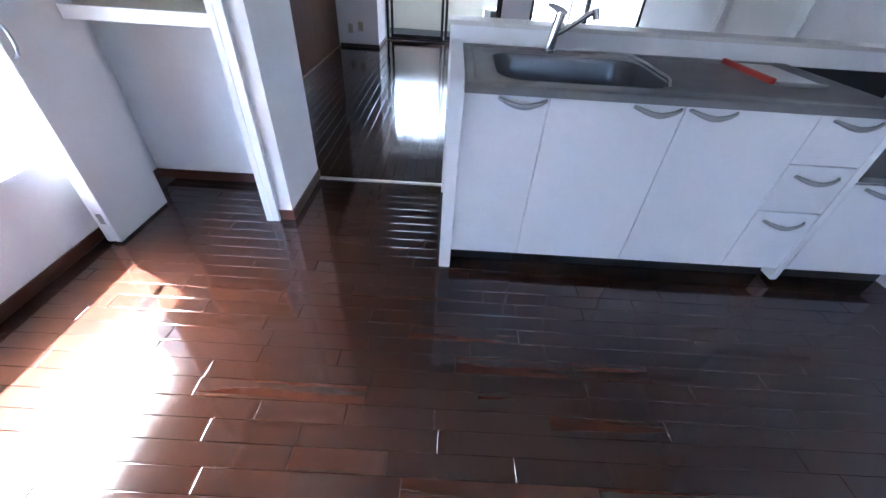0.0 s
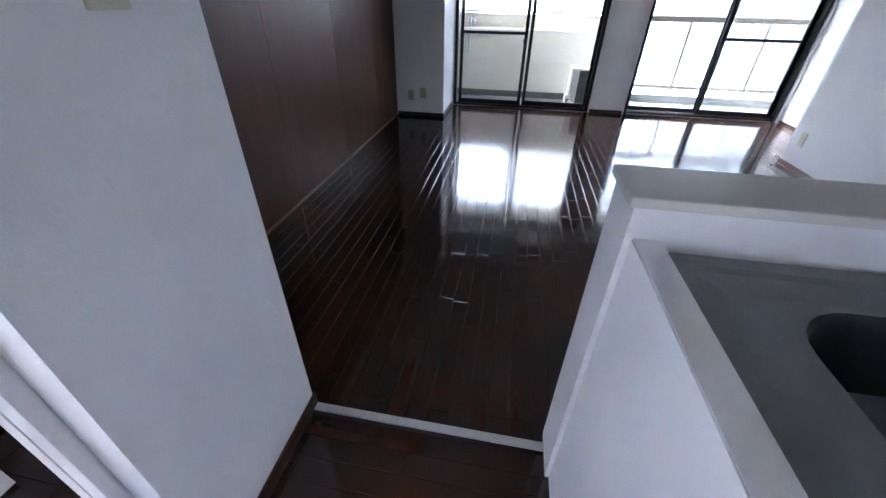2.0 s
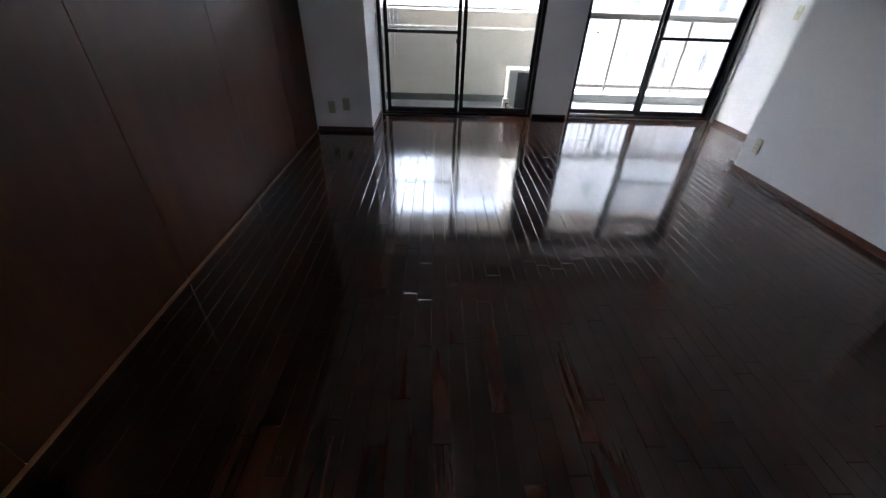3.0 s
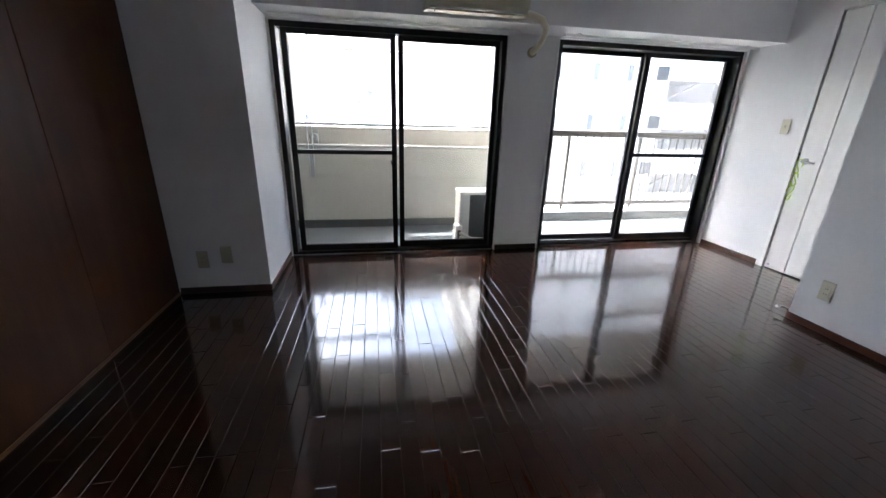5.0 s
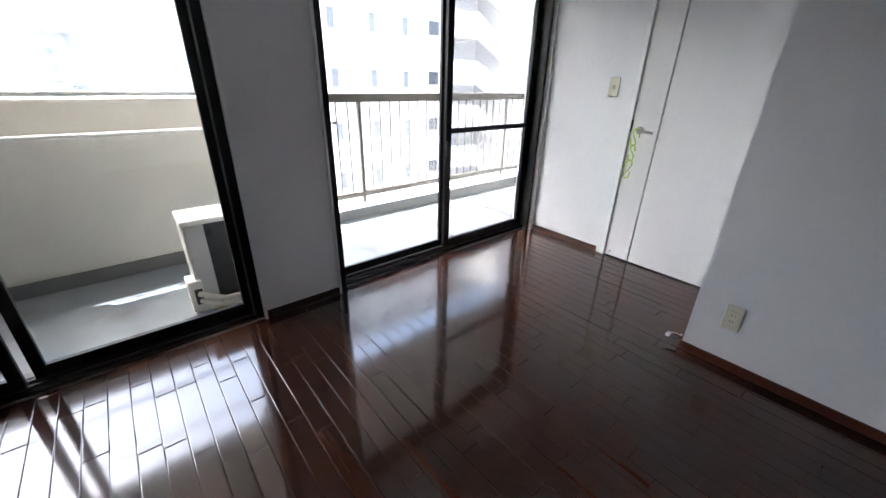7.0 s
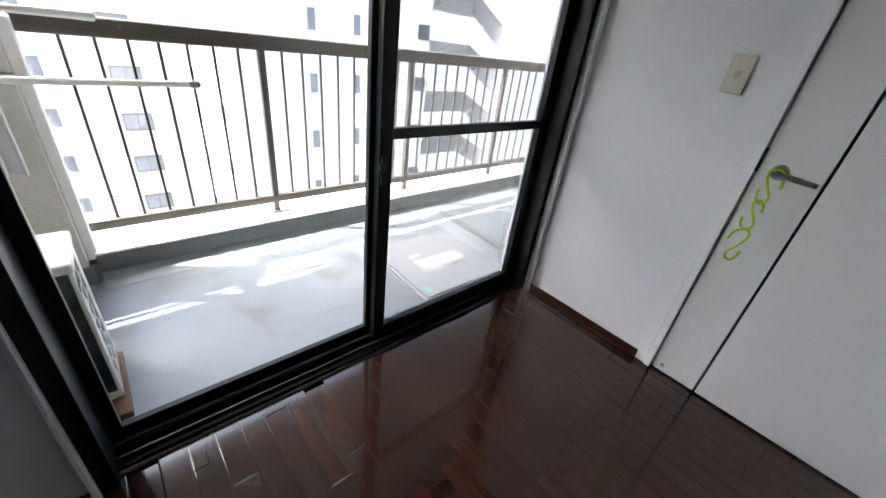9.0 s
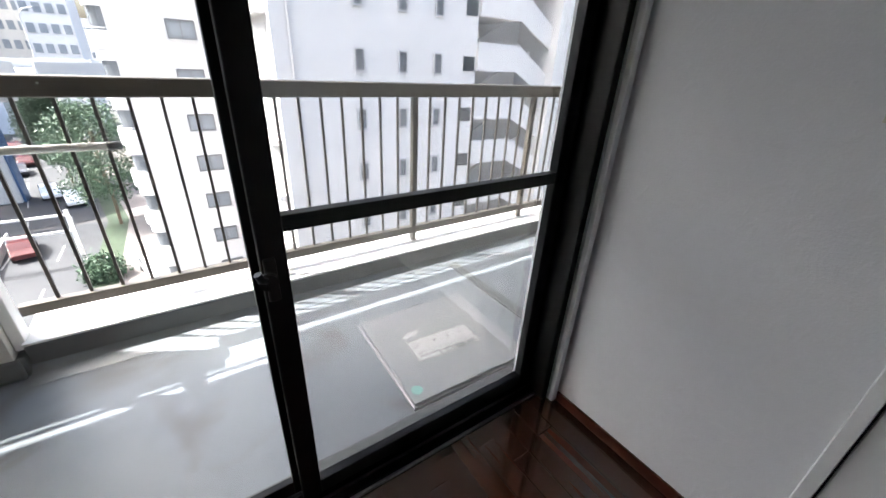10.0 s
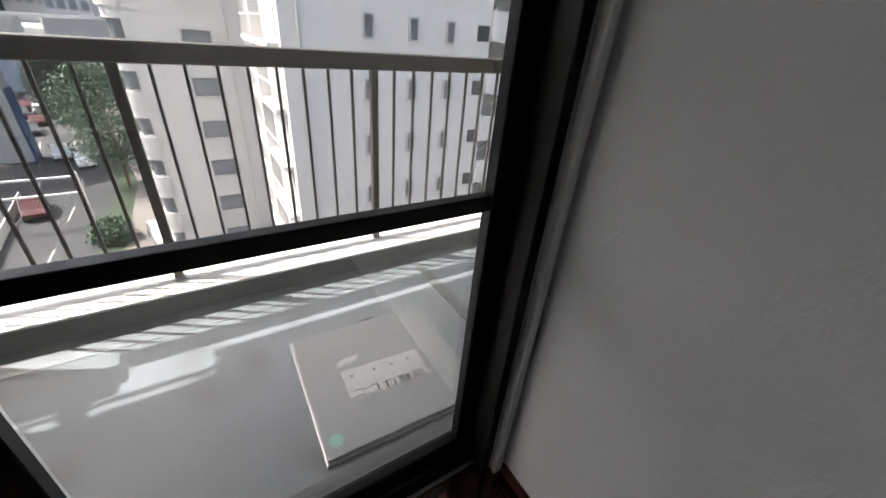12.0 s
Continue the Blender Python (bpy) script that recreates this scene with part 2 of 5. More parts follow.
def tube(points, radius, sides=10, bm=None, cap=True):
    """A round bar along points."""
    bm = bm or bmesh.new()
    pts = [Vector(p) for p in points]
    rings = []
    up = Vector((0.31, 0.22, 0.92))
    for i, p in enumerate(pts):
        d = (pts[min(i + 1, len(pts) - 1)] - pts[max(i - 1, 0)]).normalized()
        a = d.cross(up)
        if a.length < 0.05:
            a = d.cross(Vector((1, 0, 0)))
        a.normalize()
        c = d.cross(a)
        rings.append([bm.verts.new(p + radius * (math.cos(2 * math.pi * k / sides) * a + math.sin(2 * math.pi * k / sides) * c)) for k in range(sides)])
    for r0, r1 in zip(rings, rings[1:]):
        for k in range(sides):
            bm.faces.new((r0[k], r0[(k + 1) % sides], r1[(k + 1) % sides], r1[k]))
    if cap:
        bm.faces.new(rings[0])
        bm.faces.new(rings[-1])
    return bm


def disc(centre, axis, radius, depth, sides=24, bevel=0.0):
    bm = bmesh.new()
    bmesh.ops.create_cone(bm, cap_ends=True, segments=sides, radius1=radius, radius2=radius, depth=depth)
    if bevel:
        bmesh.ops.bevel(bm, geom=[e for e in bm.edges if len(e.link_faces) == 2 and e.calc_face_angle(0) > 1], offset=bevel, segments=2, affect="EDGES")
    q = Vector((0, 0, 1)).rotation_difference(Vector(axis))
    bmesh.ops.transform(bm, matrix=Matrix.Translation(centre) @ q.to_matrix().to_4x4(), verts=bm.verts)
    return bm


def prism(outline, axis, a, b):
    """A flat outline [(u, v)] pulled along an axis from a to b. axis x: (y, z); y: (x, z); z: (x, y)."""
    bm = bmesh.new()
    put = {"x": lambda u, v, w: (w, u, v), "y": lambda u, v, w: (u, w, v), "z": lambda u, v, w: (u, v, w)}[axis]
    lo = [bm.verts.new(put(u, v, a)) for u, v in outline]
    hi = [bm.verts.new(put(u, v, b)) for u, v in outline]
    bm.faces.new(lo)
    bm.faces.new(hi)
    n = len(outline)
    for k in range(n):
        bm.faces.new((lo[k], lo[(k + 1) % n], hi[(k + 1) % n], hi[k]))
    return bm


def empty(name, place, label="", category="", group="", kind=""):
    ob = new(name)
    ob.location = place
    ob.empty_display_size = 0.1
    return tagged(ob, label, category, group, kind)


def rpart(name, bm, material, parent, label="", smooth=False):
    """A part given in world metres, under a thing that stands at its own origin, or under a part of one."""
    ob = finish(name, bm, material, parent, label, smooth)
    if parent.parent is None:
        ob.matrix_parent_inverse = Matrix.Translation(-parent.location)
    return ob


def structure(name, bm, material, label, category, smooth=False):
    return tagged(finish(name, bm, material, None, "", smooth), label, category, "", "structure")


# ---- the place: main lines of the plan ----
XL, XK, XP = -1.10, -1.15, -0.262  # veneer wall, kitchen side wall, passage side of the closet wall
YC0, YC1 = 2.486, 2.985  # closet front, living side of the closet wall
XR, XD = 2.883, 3.648  # wall with the socket, wall with the folding door
YR = 6.20  # where the socket wall turns
YW = 7.74  # inner face of the window wall
YP = 7.035  # front of the corner pier
WL0, WL1, WR0, WR1, WZ = -0.512, 1.335, 1.787, 3.605, 1.835
CEIL, BEAM = 2.42, 1.855
YB = -1.9  # back of the kitchen
KW0, KW1, KZ0, KZ1 = 0.35, 2.25, 0.45, 1.19  # low window in the kitchen side wall

structure("floor", box(-1.40, 3.9, YB - 0.1, 7.79, -0.12, -0.012), GROOVE, "dark brown glossy strip floor of the empty flat", "floor")
structure("ceiling", box(-1.45, 3.95, YB - 0.1, 7.9, CEIL, CEIL + 0.1), CEILING, "plain white ceiling", "ceiling")

# walls round the living room
structure("wall_west", box(XL - 0.14, XL - 0.012, YC1, YP, 0, CEIL), WALLPAPER, "backing of the veneered wall", "wall")
structure("pier_northwest", box(XL - 0.14, WL0, YP, 7.90, 0, CEIL), WALLPAPER, "white papered corner pier beside the window", "pillar")
structure("wall_closet", boxes([(-1.40, XP, 2.87, YC1, 0, CEIL), (-0.375, XP, YC0, 2.87, 0, CEIL)]), WALLPAPER_G, "white papered wall end between closet and living room", "wall")
structure("wall_north", boxes([(WL1, WR0, YW, 7.87, 0, CEIL), (WL0, WL1, YW, 7.87, WZ, CEIL), (WR0, WR1 + 0.012, YW, 7.87, WZ, CEIL), (WR1 + 0.012, XD + 0.12, YW, 7.87, 0, CEIL)]), WALLPAPER, "white papered wall pier between two balcony windows", "wall")
structure("beam_north", box(WL0, XD, 7.41, YW, BEAM, CEIL), WALLPAPER, "white papered beam above the balcony windows", "beam")
structure("wall_east", boxes([(XR, XR + 0.12, 4.62, YR, 0, CEIL), (XR, XR + 0.12, YB, 3.72, 0, CEIL), (XR, XR + 0.12, 3.72, 4.62, 2.02, CEIL)]), WALLPAPER_G, "white papered wall with a double socket", "wall")
structure("wall_return", box(XR + 0.12, XD + 0.12, YR - 0.12, YR, 0, CEIL), WALLPAPER, "white papered return wall beside the folding door", "wall")
structure("wall_door", boxes([(XD, XD + 0.12, 7.06, YW, 0, CEIL), (XD, XD + 0.12, YR, 7.06, 2.03, CEIL)]), WALLPAPER, "white papered wall with a light switch", "wall")
structure("closet_backing", box(XD + 0.10, XD + 0.14, YR, 7.06, 0, 2.03), WALLPAPER_G, "wall behind the folding door", "wall")

# walls round the kitchen
structure("wall_kitchen", boxes([(XK - 0.12, XK, YB, KW0, 0, CEIL), (XK - 0.12, XK, KW1, 2.30, 0, CEIL), (XK - 0.12, XK, KW0, KW1, 0, KZ0), (XK - 0.12, XK, KW0, KW1, KZ1, CEIL)]), WALLPAPER, "white papered kitchen side wall with a low window", "wall")
kw = tagged(new("window_3"), "low white framed kitchen window with bright daylight", "window", "", "structure")
part("frame", boxes([(XK - 0.118, XK - 0.085, KW0, KW0 + 0.025, KZ0, KZ1), (XK - 0.118, XK - 0.085, KW1 - 0.018, KW1, KZ0, KZ1), (XK - 0.118, XK - 0.085, KW0 + 0.025, KW1 - 0.018, KZ0, KZ0 + 0.115), (XK - 0.118, XK - 0.085, KW0 + 0.025, KW1 - 0.018, KZ1 - 0.015, KZ1)], 0.002), WHITE_TRIM, kw, "white window frame")
g = part("glass_pane", box(XK - 0.104, XK - 0.100, KW0 + 0.02, KW1 - 0.012, KZ0 + 0.110, KZ1 - 0.01), GLASS, kw, "clear glass")
g.visible_shadow = False
part("guard_bar", boxes([(XK + 0.030, XK + 0.046, KW0 - 0.04, KW1 - 0.02, 0.724, 0.748), (XK, XK + 0.030, KW0 - 0.04, KW0 - 0.02, 0.728, 0.744), (XK, XK + 0.030, KW1 + 0.002, KW1 + 0.018, 0.728, 0.744), (XK + 0.030, XK + 0.046, KW1 - 0.02, KW1 + 0.018, 0.724, 0.748)], 0.002), WHITE_TRIM, kw, "thin white guard bar")
structure("closet_side", box(-1.37, -1.25, 2.30, 2.87, 0, CEIL), WALLPAPER_G, "white side wall inside the closet", "wall")
structure("closet_stub", box(-1.27, XK - 0.004, 2.30, 2.34, 0, CEIL), WALLPAPER, "short wall at the closet opening", "wall")
structure("wall_south", boxes([(XK - 0.12, 1.25, YB - 0.1, YB, 0, CEIL), (1.80, XR + 0.12, YB - 0.1, YB, 0, CEIL), (1.25, 1.80, YB - 0.1, YB, 0, 1.05), (1.25, 1.80, YB - 0.1, YB, 2.0, CEIL)]), WALLPAPER, "white wall behind the kitchen with a small window opening", "wall")
structure("wall_low", box(0.56, XR, 2.885, 3.028, 0, 0.955), WALLPAPER_G, "low white wall behind the kitchen counter", "wall")
structure("ledge", box(0.548, XR, 2.876, 3.036, 0.955, 0.976, 0.003), mat("pale grey ledge board", (0.60, 0.58, 0.55), 0.4, var=0.04), "pale ledge board on the low wall", "ledge")


# veneer panels
veneer = tagged(new("veneer_wall"), "dark brown wood veneer wall in tall panels", "wall panelling", "", "structure")
for y0, y1 in ((YC1 + 0.002, 3.57), (3.574, 4.484), (4.488, 5.398), (5.402, 6.312), (6.316, YP - 0.002)):
    part("panel", box(XL - 0.012, XL, y0, y1, 0.012, CEIL - 0.002, 0.0015, 1), WOODWALL, veneer)
part("floor_trim", box(XL, XL + 0.010, YC1, YP, 0, 0.016, 0.003), WOODTRIM, veneer, "thin orange brown wood strip along the floor")


# baseboards
def baseboard(name, x0, x1, y0, y1, material, label):
    h = 0.062 if y1 < 2.995 else 0.046
    return structure(name, box(x0, x1, y0, y1, 0, h, 0.003), material, label, "baseboard")


RB, DB = "red-brown wooden baseboard", "dark brown wooden baseboard"
baseboard("baseboard_pier_front", XL + 0.01, WL0 + 0.009, YP - 0.009, YP, BASE_DARK, DB)
baseboard("baseboard_pier_side", WL0, WL0 + 0.009, YP, YW - 0.012, BASEBOARD, RB)
baseboard("baseboard_window_pier", WL1 + 0.014, WR0 - 0.014, YW - 0.009, YW, BASE_DARK, DB)
baseboard("baseboard_door_wall", XD - 0.009, XD, 7.10, YW - 0.022, BASEBOARD, RB)
baseboard("baseboard_east", XR - 0.009, XR, 4.68, YR + 0.009, BASEBOARD, RB)
baseboard("baseboard_east_kitchen", XR - 0.009, XR, 3.04, 3.66, BASEBOARD, RB)
baseboard("baseboard_return", XR, XD - 0.045, YR, YR + 0.009, BASEBOARD, RB)
baseboard("baseboard_passage", XP, XP + 0.009, YC0 - 0.009, YC1 + 0.009, BASEBOARD, RB)
baseboard("baseboard_closet_end", -0.335, XP, YC0 - 0.009, YC0, BASEBOARD, RB)
baseboard("baseboard_closet_back", -1.25, -0.375, 2.861, 2.87, BASEBOARD, RB)
baseboard("baseboard_closet_side", -1.25, -1.241, 2.345, 2.861, BASEBOARD, RB)
baseboard("baseboard_kitchen", XK, XK + 0.009, YB, 2.29, BASEBOARD, RB)
baseboard("baseboard_living_south", XL, XP, YC1, YC1 + 0.009, BASE_DARK, DB)

structure("threshold", box(XP, 0.56, 2.962, 2.992, 0.0, 0.008, 0.002), mat("pale metal threshold", (0.55, 0.53, 0.50), 0.4, metal=0.3), "pale threshold strip between two floors", "threshold")
structure("closet_jamb", boxes([(-0.405, -0.375, 2.455, 2.535, 0, 2.10), (-0.3748, -0.335, 2.457, 2.486, 0, 2.10)], 0.001), WHITE_TRIM, "white painted closet door frame", "door frame")
structure("closet_head", box(-1.15, -0.405, 2.455, 2.535, 2.03, 2.10, 0.002), WHITE_TRIM, "white painted closet head frame", "door frame")
structure("closet_lintel", box(-1.15, -0.375, 2.486, 2.56, 2.10, CEIL), WALLPAPER, "white wall above the closet", "wall")

# closet shelf
shelf = empty("closet_shelf", (-0.81, 2.68, 0.95), "white shelf board with beige top inside the closet", "shelf")
rpart("shelf_board", box(-1.248, -0.378, 2.50, 2.868, 0.958, 0.990, 0.002), SHELF_TOP, shelf, "beige shelf top")
rpart("front_edge", box(-1.248, -0.378, 2.482, 2.50, 0.940, 0.992, 0.002), WHITE_TRIM, shelf, "white front edge")
rpart("rear_batten", box(-1.248, -0.378, 2.85, 2.868, 0.990, 1.006, 0.002), WOODTRIM, shelf, "thin brown batten")


# folded closet door
cd = empty("folding_closet_door", (-1.05, 2.37, 0), "white folding closet door, folded open", "door")
leaf = rpart("door_leaf", box(-1.052, -1.022, 2.185, 2.565, 0.012, 2.02, 0.002), WHITE_DOOR, cd, "white laminate leaf")
rpart("door_leaf", box(-1.090, -1.060, 2.185, 2.565, 0.012, 2.02, 0.002), WHITE_DOOR, cd, "white laminate leaf")
for z in (0.15, 0.72, 1.6):
    rpart("hinge", boxes([(-1.070, -1.042, 2.181, 2.185, z - 0.03, z + 0.03)], 0.001), SATIN, cd, "small metal hinge")
rpart("pull_handle", tube([(-1.022, 2.205, 0.97), (-1.006, 2.205, 0.963), (-0.998, 2.207, 0.935), (-0.997, 2.207, 0.91), (-0.999, 2.207, 0.885), (-1.008, 2.205, 0.860), (-1.022, 2.205, 0.853)], 0.006), SATIN, cd, "curved grey metal pull handle", True)
rpart("edge_strip", box(-1.088, -1.024, 2.1815, 2.1845, 0.02, 2.0), WHITE_TRIM, cd)

# door in the socket wall
ed = tagged(new("door_east"), "white flush door in a white frame", "door", "", "structure")
part("leaf", box(XR + 0.03, XR + 0.065, 3.765, 4.575, 0.008, 1.985, 0.002), WHITE_DOOR, ed)
part("frame", boxes([(XR - 0.012, XR + 0.118, 3.722, 3.762, 0, 2.018), (XR - 0.012, XR + 0.118, 4.578, 4.618, 0, 2.018), (XR - 0.012, XR + 0.118, 3.762, 4.578, 1.988, 2.018)], 0.003), WHITE_TRIM, ed, "white door frame")
part("casing", boxes([(XR - 0.016, XR - 0.001, 3.66, 3.722, 0, 2.08), (XR - 0.016, XR - 0.001, 4.618, 4.68, 0, 2.08), (XR - 0.016, XR - 0.001, 3.722, 4.618, 2.02, 2.08)], 0.002), WHITE_TRIM, ed)

# folding door with a lever handle
fd = tagged(new("door_folding"), "white two-part door with lever handle, closed", "door", "", "structure")
part("jamb", boxes([(XD - 0.010, XD + 0.1, 7.032, 7.060, 0, 2.03), (XD - 0.010, XD + 0.1, YR + 0.002, YR + 0.03, 0, 2.03), (XD - 0.010, XD + 0.1, YR + 0.03, 7.032, 2.005, 2.03)], 0.002), WHITE_TRIM, fd, "white door frame")
part("leaf", box(XD + 0.004, XD + 0.036, 6.8545, 7.0255, 0.008, 2.0, 0.0025), WHITE_DOOR, fd, "narrow white leaf")
part("leaf", box(XD + 0.004, XD + 0.036, YR + 0.034, 6.8455, 0.008, 2.0, 0.0025), WHITE_DOOR, fd, "wide white leaf")
part("seam_backing", box(XD + 0.037, XD + 0.045, YR + 0.03, 7.03, 0.002, 2.003), BLACK, fd)
part("latch_plate", box(XD - 0.002, XD + 0.006, 7.024, 7.034, 0.920, 0.998), BLACK, fd, "black latch plate")
part("bolt_hole", disc((XD + 0.003, 6.992, 0.040), (1, 0, 0), 0.009, 0.006), SATIN, fd, "round metal bolt socket", True)
lev = part("lever_handle", disc((XD - 0.002, 6.966, 0.934), (1, 0, 0), 0.025, 0.012, 28, 0.003), SATIN, fd, "satin metal lever handle", True)
part("lever", tube([(XD, 6.966, 0.934), (XD - 0.040, 6.967, 0.934), (XD - 0.050, 6.960, 0.934), (XD - 0.052, 6.93, 0.933), (XD - 0.052, 6.862, 0.929)], 0.0085, 14), SATIN, lev, "", True)


# S hooks
def smooth_line(pts, n=4):
    """Points along a curve that passes through pts."""
    p = [Vector(q) for q in pts]
    p = [2 * p[0] - p[1]] + p + [2 * p[-1] - p[-2]]
    made = []
    for a, b, c, d in zip(p, p[1:], p[2:], p[3:]):
        for k in range(n):
            t = k / n
            made.append(0.5 * (2 * b + (c - a) * t + (2 * a - 5 * b + 4 * c - d) * t * t + (3 * b - a - 3 * c + d) * t ** 3))
    return made + [p[-2]]


def s_hook(pts, lean):
    """A coated wire hook through points (y, z); lean: how far its lower end swings out from the door."""
    z0 = max(z for _, z in pts)
    line = smooth_line([(XD - 0.045 - lean * (z0 - z), y, z) for y, z in pts])
    ob = finish("s_hook", tube(line, 0.0042, 8), LIME, None, "", True)
    for end, bead in ((line[0], "tip"), (line[-1], "tip")):
        part(bead, disc(end, (0, 0, 1), 0.0056, 0.010, 10, 0.003), LIME, ob, "", True)
    return tagged(ob, "lime green coated S hook hanging on the door lever", "hook", "hanging S hooks")


s_hook([(6.940, 0.898), (6.943, 0.918), (6.947, 0.938), (6.960, 0.949), (6.975, 0.947), (6.987, 0.930), (6.973, 0.893), (6.958, 0.869), (6.955, 0.848), (6.967, 0.836), (6.984, 0.848), (6.990, 0.876)], 0.10)
s_hook([(6.952, 0.810), (6.955, 0.829), (6.965, 0.843), (6.982, 0.836), (6.980, 0.810), (6.961, 0.777), (6.957, 0.753), (6.973, 0.735), (6.988, 0.745), (6.993, 0.769)], -0.10)
s_hook([(6.999, 0.694), (6.994, 0.719), (6.975, 0.738), (6.955, 0.735), (6.950, 0.712), (6.967, 0.674), (6.984, 0.641), (6.972, 0.621), (6.955, 0.632), (6.950, 0.660)], 0.12)


# switches and sockets
def plate(name, centre, normal, label, category, toggles, socket=False, material=None):
    """A wall plate 70 x 120 mm, facing along normal."""
    root = new(name)
    root.rotation_euler = (0, 0, math.atan2(normal[1], normal[0]))
    root.location = centre
    tagged(root, label, category)
    material = material or IVORY
    part("cover", box(0, 0.008, -0.035, 0.035, -0.06, 0.06, 0.003, 2), material, root)
    if socket:
        part("insert", box(0.007, 0.0105, -0.022, 0.022, -0.034, 0.034, 0.001, 1), material, root)
        for z in (-0.016, 0.016):
            for y in (-0.006, 0.006):
                part("slot", box(0.0095, 0.0112, y - 0.0014, y + 0.0014, z - 0.0045, z + 0.0045), BLACK, root, "dark socket slot")
    for z in toggles:
        part("rocker", box(0.007, 0.012, -0.009, 0.009, z - 0.012, z + 0.012, 0.0015, 1), IVORY_D, root)
    return root


plate("light_switch", (XD, 7.20, 1.195), (-1, 0), "ivory plastic light switch on the white wall", "switch", (0.0,))
plate("light_switch", (XP, 2.795, 1.29), (1, 0), "ivory plastic switch on the passage wall", "switch", (-0.02, 0.02))
plate("wall_socket", (XR, 6.045, 0.262), (-1, 0), "ivory double power socket above the baseboard", "socket", (), True)
plate("wall_socket", (-0.918, YP, 0.245), (0, -1), "ivory wall socket low on the corner pier", "socket", (), True, IVORY_D)
plate("aerial_socket", (-0.768, YP, 0.275), (0, -1), "ivory aerial socket low on the corner pier", "socket", (0.0,), False, IVORY_D)

ds = empty("door_stop", (2.93, 6.235, 0.0), "small chrome door stop beside the wall corner", "door stop")
rpart("base", disc((2.905, 6.214, 0.05), (0, 1, 0), 0.013, 0.010), CHROME, ds, "", True)
rpart("arm", tube([(2.905, 6.215, 0.05), (2.902, 6.25, 0.052), (2.885, 6.262, 0.052)], 0.006), CHROME, ds, "", True)
rpart("tip", disc((2.872, 6.264, 0.052), (1, 0, 0), 0.010, 0.022), WHITE_TRIM, ds, "white rubber tip", True)


# ---- balcony windows ----
def sash(root, x0, x1, y, mid, w=0.042, d=0.028, z0=0.035, z1=1.80, thin=0.017):
    rows = [(x0, x0 + w, y, y + d, z0, z1), (x1 - w, x1, y, y + d, z0, z1), (x0 + w, x1 - w, y + 0.001, y + d - 0.001, z1 - 0.042, z1), (x0 + w, x1 - w, y + 0.001, y + d - 0.001, z0, z0 + 0.055)]
    s = part("sash", boxes(rows, 0.002), ALU, root, "black aluminium sash")
    if mid:
        part("middle_rail", box(x0 + w, x1 - w, y + 0.002, y + d - 0.002, mid - thin, mid + thin, 0.002), ALU, s)
    for lo, hi in (((z0 + 0.05, mid - 0.012), (mid + 0.012, z1 - 0.038)) if mid else ((z0 + 0.05, z1 - 0.038),)):
        g = part("glass_pane", box(x0 + w - 0.006, x1 - w + 0.006, y + d / 2 - 0.002, y + d / 2 + 0.002, lo, hi), GLASS, s, "clear glass")
        g.visible_shadow = False
    return s


def latch(root, x, y, z):
    plate_ = part("crescent_latch", box(x - 0.012, x + 0.012, y - 0.010, y - 0.0005, z - 0.050, z + 0.050, 0.004), BLACK, root, "black crescent latch")
    part("cam", disc((x - 0.008, y - 0.016, z + 0.004), (0, 1, 0), 0.020, 0.011, 20, 0.003), BLACK, plate_, "", True)
    part("thumb_lever", tube([(x - 0.012, y - 0.020, z + 0.010), (x - 0.022, y - 0.026, z + 0.016), (x - 0.027, y - 0.028, z + 0.032)], 0.0075, 10), BLACK, plate_, "", True)


